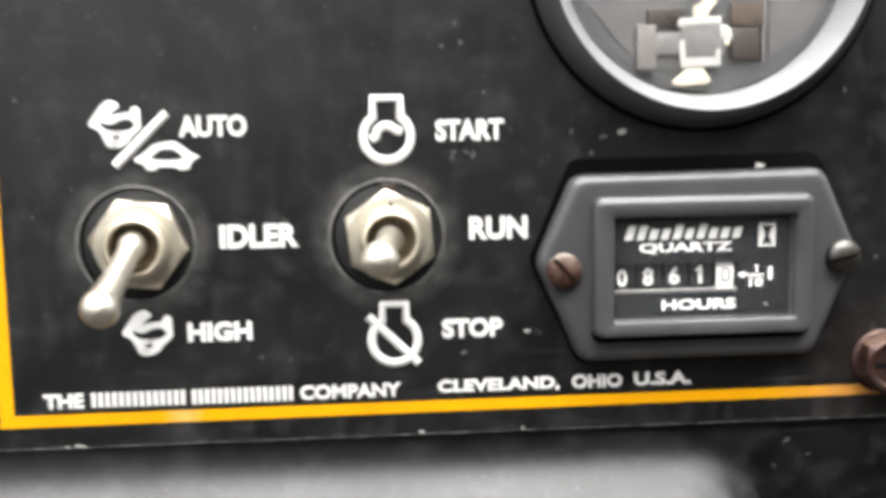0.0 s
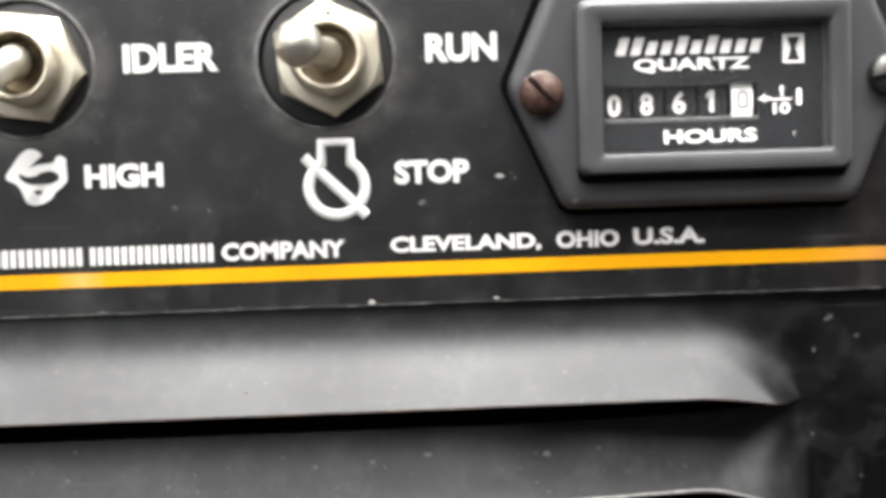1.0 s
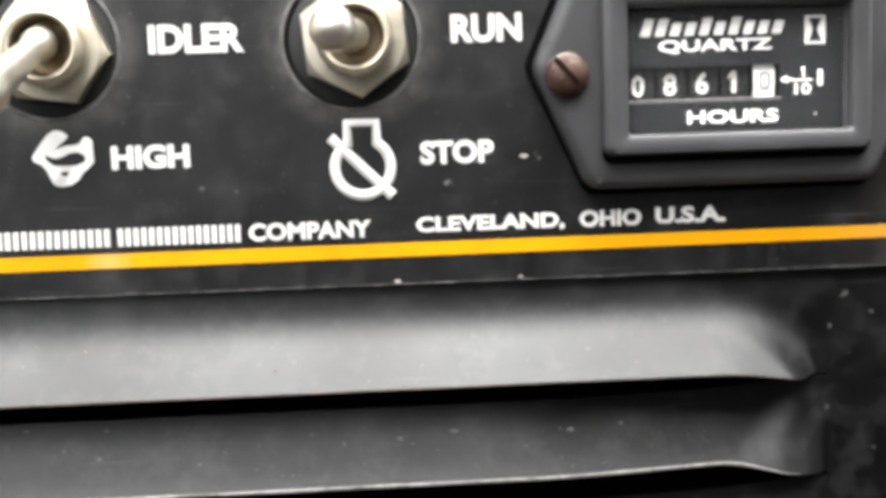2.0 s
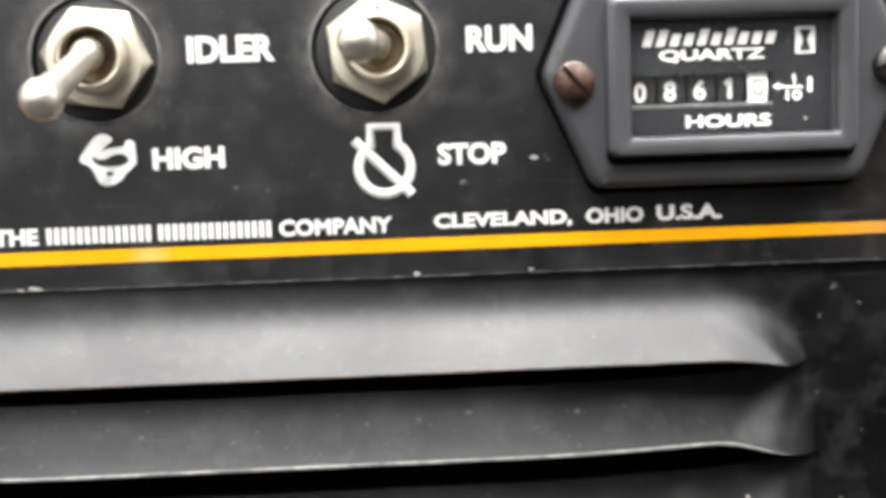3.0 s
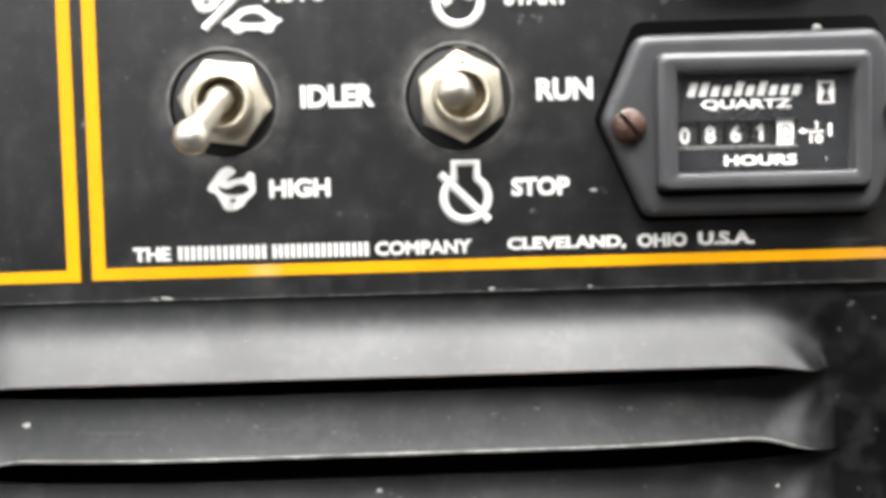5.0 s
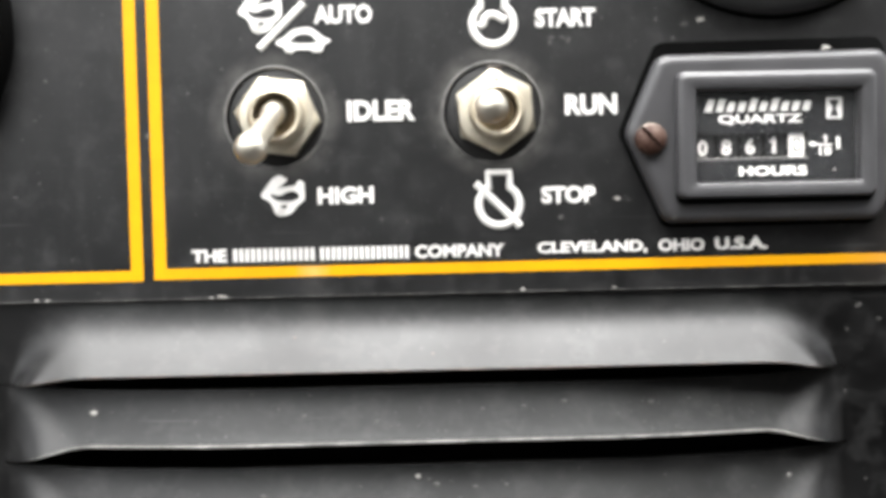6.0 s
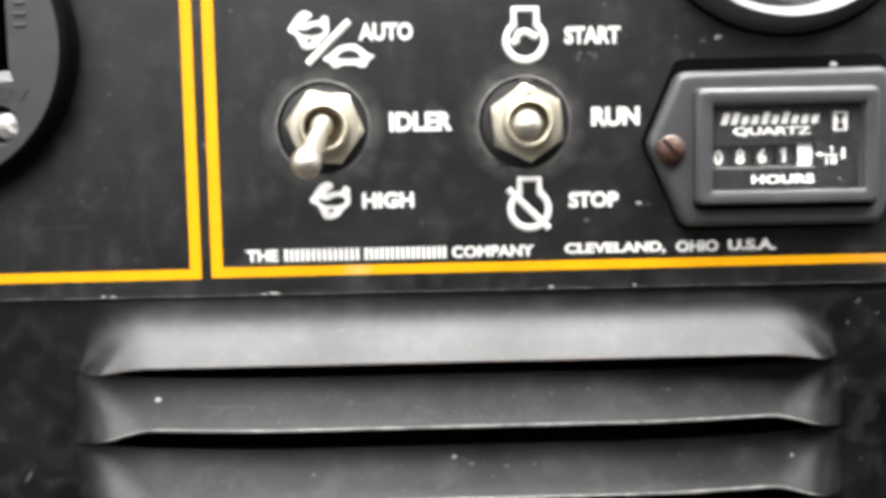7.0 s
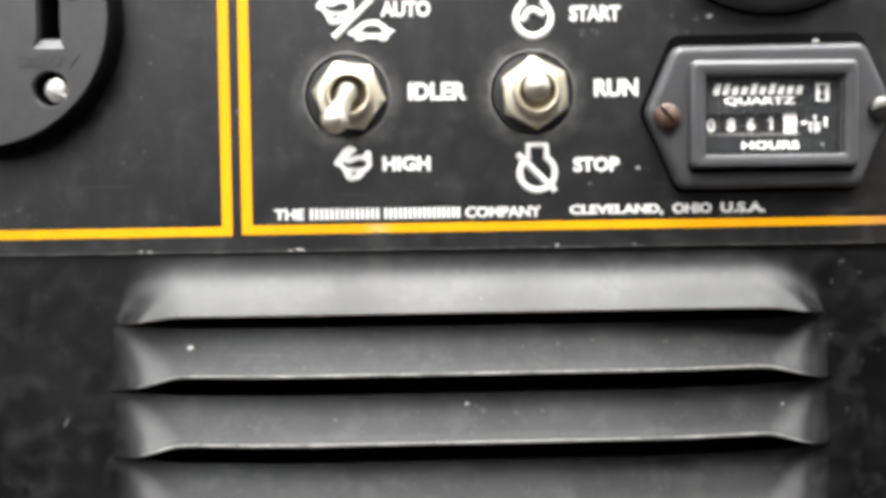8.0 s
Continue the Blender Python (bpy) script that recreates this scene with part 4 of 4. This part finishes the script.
part("bracket", prism(bmesh.new(), [(-5.6, -14.4), (-5.2, -12.9), (2.6, -12.6), (2.6, -13.9), (-4.2, -14.2), (-4.4, -14.9)], -1.9, -2.08, 0.05), MOVEMENT_PALE, gauge, "pale bent bracket")
part("bracket", prism(bmesh.new(), [(-5.2, -17.0), (-4.2, -16.8), (-4.0, -20.2), (1.6, -20.0), (1.8, -18.6), (2.6, -18.6), (2.6, -21.6), (-4.8, -21.9)], -1.9, -2.08, 0.05), MOVEMENT_PALE, gauge, "pale bent bracket")
part("adjuster", prism(bmesh.new(), [(-6.4, -24.5), (-3.6, -22.1), (-0.6, -22.1), (1.0, -24.3), (0.0, -24.9), (-5.0, -25.1)], -1.2, -2.1, 0.2), NEEDLE_CREAM, gauge, "cream adjusting foot")
part("needle", prism(bmesh.new(), [(-2.4, -12.9), (-2.6, -11.1), (-0.6, -9.9), (0.4, 6.5), (2.0, 6.5), (1.8, -10.1), (0.2, -11.7), (0.0, -12.9)], -1.3, -2.0, 0.15), NEEDLE_CREAM, gauge, "cream needle")

# ---------------------------------------------------------------- power receptacle
RX, RZ = RECEPTACLE[:2]
receptacle = thing("power_receptacle", (RX, 0, RZ), "round black moulded power receptacle with a tall blade slot", "outlet")
SLOT = (-41.2 - RX, -36.7 - RX, 46.1 - RZ, 72.0 - RZ)
HOLE = (-39.0 - RX, 34.4 - RZ, 4.4)
FACE_R, FACE_Y = 30.8, -8.0


def receptacle_face():
    """The flat face with its screw hole and blade slot cut in and given walls."""
    bm = bmesh.new()
    ramp = 2.3
    loops = [arc(0, 0, FACE_R, 0, 360, 96)[:-1], arc(HOLE[0], HOLE[1], HOLE[2], 0, 360, 28)[:-1],
             [(SLOT[0] - 1.6, SLOT[2] - ramp), (SLOT[1] + 1.3, SLOT[2] - ramp), (SLOT[1] + 0.5, SLOT[2] + 1), (SLOT[1] + 0.5, SLOT[3]), (SLOT[0] - 0.6, SLOT[3]), (SLOT[0] - 0.6, SLOT[2] + 1)]]
    edges, rows = [], []
    for loop in loops:
        vs = [bm.verts.new((x, FACE_Y, z)) for x, z in loop]
        rows.append(vs)
        edges += [bm.edges.new((vs[i], vs[(i + 1) % len(vs)])) for i in range(len(vs))]
    bmesh.ops.triangle_fill(bm, edges=edges, use_beauty=True, use_dissolve=False)
    hole = [bm.verts.new((HOLE[0] + (v.co.x - HOLE[0]) * 0.9, FACE_Y + 0.6, HOLE[1] + (v.co.z - HOLE[1]) * 0.9)) for v in rows[1]]
    for i in range(len(hole)):
        j = (i + 1) % len(hole)
        bm.faces.new((rows[1][i], rows[1][j], hole[j], hole[i]))
    deep = [bm.verts.new((v.co.x, 3.0, v.co.z)) for v in hole]
    for i in range(len(hole)):
        j = (i + 1) % len(hole)
        bm.faces.new((hole[i], hole[j], deep[j], deep[i]))
    bm.faces.new(deep)
    mouth = rows[2]
    inner = [bm.verts.new((x, -6.4, z)) for x, z in ((SLOT[0], SLOT[2]), (SLOT[1], SLOT[2]), (SLOT[1], SLOT[2] + 1), (SLOT[1], SLOT[3]), (SLOT[0], SLOT[3]), (SLOT[0], SLOT[2] + 1))]
    for i in range(6):
        j = (i + 1) % 6
        bm.faces.new((mouth[i], mouth[j], inner[j], inner[i]))
    return bm


def slot_lining():
    """The deep walls of the blade slot, coloured black for the shade in it."""
    bm = bmesh.new()
    corners = ((SLOT[0], SLOT[2]), (SLOT[1], SLOT[2]), (SLOT[1], SLOT[3]), (SLOT[0], SLOT[3]))
    near, far = ([bm.verts.new((x, y, z)) for x, z in corners] for y in (-6.4, 18.0))
    for i in range(4):
        j = (i + 1) % 4
        bm.faces.new((near[i], near[j], far[j], far[i]))
    bm.faces.new(far)
    return bm


part("face", receptacle_face(), PHENOLIC, receptacle, "grey-black moulded face", 30)
part("slot_lining", slot_lining(), RECESS_SHADE, receptacle, "inside of the slot, coloured black for the shade in it")
part("rim", lathe(bmesh.new(), [(32.7, 0.0), (32.7, -4.0), (32.5, -6.0), (32.0, -7.2), (31.5, -7.8), (30.8, -8.0)], 128), PHENOLIC_SHADED, receptacle, "rounded rim, blackened for the shade on its side", 60)
words("250V", -46.0 - RX, -31.8 - RX, 39.7 - RZ, 42.6 - RZ, FACE_Y, 0.2, PHENOLIC, receptacle, "raised black moulded lettering")
for z in (55.2, 57.6, 60.0):
    part("bar", box(bmesh.new(), -34.6 - RX, -32.0 - RX, FACE_Y - 0.3, FACE_Y, z - RZ, z + 0.8 - RZ, 0.15), PHENOLIC, receptacle)
slotted_screw("terminal_screw", (-38.1, -4.8, 34.5), 3.1, 1.8, 35, STEEL, "bright slotted screw deep in its hole", receptacle, 0.3)

part("screw_shank", lathe(bmesh.new(), [(1.6, 3.0), (1.6, -4.8), (0, -4.8)], 20, -38.1 - RX, 34.5 - RZ), STEEL, receptacle)

# ---------------------------------------------------------------- chips, flecks and scuffs
rnd = random.Random(7)
for x, z, rx, rz, mat in ((18.2, -4.6, 1.3, 0.35, CHIP_PALE), (15.6, -4.7, 0.7, 0.25, CHIP_PALE), (-18.6, -4.6, 0.8, 0.3, CHIP_PALE), (-20.8, -4.5, 0.5, 0.3, CHIP_PALE),
                          (81.2, -4.4, 0.6, 0.35, CHIP_PALE), (100.5, -4.4, 0.5, 0.25, CHIP_PALE), (61, -4.6, 0.5, 0.2, CHIP_DIM), (40, -4.6, 0.9, 0.2, CHIP_DIM),
                          (-8, -3.2, 0.4, 0.3, CHIP_DIM), (88.0, 48.3, 0.8, 0.4, CHIP_DIM), (91.6, 47.6, 0.5, 0.9, CHIP_DIM), (90.4, 48.2, 0.7, 0.4, CHIP_DIM), (101.5, 14.4, 0.7, 0.4, CHIP_PALE),
                          (103.8, 14.0, 0.4, 0.3, CHIP_DIM), (51.8, 11.0, 0.5, 0.4, CHIP_DIM), (57.0, 10.4, 0.45, 0.4, CHIP_DIM), (115.9, 50.6, 0.9, 0.5, CHIP_DIM),
                          (119.4, 51.4, 1.1, 0.55, CHIP_PALE), (110.0, 51.6, 0.4, 0.6, CHIP_DIM), (113.6, 47.6, 0.5, 0.4, CHIP_DIM), (88.6, 71.5, 0.5, 0.5, CHIP_DIM), (86, 67.5, 0.5, 0.5, CHIP_DIM), (12.0, 38.0, 0.5, 0.3, CHIP_DIM),
                          (161.8, 58.4, 0.5, 0.5, CHIP_DIM), (-24.4, 50.7, 0.25, 0.4, CHIP_PALE), (-24.4, 48.3, 0.2, 0.3, CHIP_DIM), (-53.5, 5.0, 0.7, 0.35, CHIP_DIM), (-49.9, 6.0, 1.0, 0.4, CHIP_DIM), (-47.6, 4.6, 0.5, 0.3, CHIP_DIM)):
    part("paint_chip", blob(bmesh.new(), x, -0.01, z, rx, rz, rnd.uniform(-0.4, 0.4), 0.1, int(x * 10) + 500), mat, nameplate)
for x, z, rx, rz, turn in ((-40.5, -46.5, 0.4, 1.6, -0.5), (153.0, -9.5, 0.9, 0.4, 0.6), (157.5, -12.5, 0.5, 0.4, 0.3), (150.6, -14.6, 0.4, 0.5, 0), (150.2, -28.0, 0.4, 0.4, 0),
                           (158.0, -35.0, 0.3, 0.3, 0), (154.5, -47.0, 0.4, 0.4, 0)):
    part("paint_chip", blob(bmesh.new(), x, SHEET - 0.01, z, rx, rz, turn, 0.1, int(z * 10) + 900), CHIP_DIM, case)
for _ in range(34):                                # fine grit stuck to the plate, mostly round the meter and the gauge
    x, z, r = rnd.uniform(62, 168), rnd.uniform(8, 76), rnd.uniform(0.12, 0.3)
    if all(math.hypot(x - cx, z - cz) > cr for cx, cz, cr in ((76, 33, 13), (134.6, 84.8, 34), (133, 27, 33))):
        part("paint_chip", blob(bmesh.new(), x, -0.01, z, r, r * 0.8, 0.0, 0.05, int(x * 10)), CHIP_DIM, nameplate)
FLECKS = tuple((rnd.choice((1, 1, 2)), rnd.uniform(-18, 135), rnd.uniform(0.3, 0.85), rnd.uniform(0.14, 0.32), CHIP_DIM) for _ in range(40))
# flecks on the slopes of the vents: which vent, x, how far down the slope, size
for k, x, v, r, mat in ((1, -8.4, 0.36, 0.8, CHIP_PALE), (1, 24.0, 0.10, 0.45, CHIP_DIM), (1, 36.0, 0.14, 0.4, CHIP_DIM), (1, 89.0, 0.35, 0.7, CHIP_DIM), (1, 80.5, 0.42, 0.6, CHIP_DIM), (1, 72.0, 0.45, 0.4, CHIP_DIM),
                        (1, 35.0, 0.5, 0.5, CHIP_DIM), (1, 50.0, 0.62, 0.4, CHIP_DIM), (1, 107.0, 0.4, 0.7, CHIP_DIM), (1, 115.0, 0.35, 0.5, CHIP_DIM), (2, 58.2, 0.22, 0.7, CHIP_PALE), (2, 60.5, 0.28, 0.4, CHIP_DIM),
                        (2, 62.0, 0.36, 0.8, CHIP_DIM), (2, 70.0, 0.42, 0.6, CHIP_DIM), (2, 76.6, 0.40, 0.6, CHIP_DIM), (2, 26.0, 0.5, 0.6, CHIP_DIM), (2, 110.0, 0.3, 0.4, CHIP_DIM), (2, 136.0, 0.35, 0.4, CHIP_PALE),
                        (0, 62.0, 0.8, 0.3, RUST_DARK), (0, 33.0, 0.55, 0.3, RUST_DARK)) + FLECKS:
    top, cut, lift, curl = LOUVRES[k]
    flat, bend = BENDS[k > 0][1], BENDS[k > 0][0]
    z = top + (cut + lift - top) * v
    blade = lambda u: SHEET - LOUVRE_STANDS[k] - (LOUVRE_DEPTHS[k] - LOUVRE_STANDS[k]) * louvre_profile(u, flat, bend)
    y = blade(v)
    slope = (blade(v - 0.02) - blade(v + 0.02)) / 0.04 / (top - cut - lift)
    bm = blob(bmesh.new(), 0, 0, 0, r, r * 0.6, 0.0, 0.12, k * 100 + int(x))
    bmesh.ops.transform(bm, matrix=Matrix.Translation((x, y - 0.02, z)) @ Matrix.Rotation(-math.atan(slope), 4, "X"), verts=bm.verts)
    part("paint_chip", bm, mat, case)
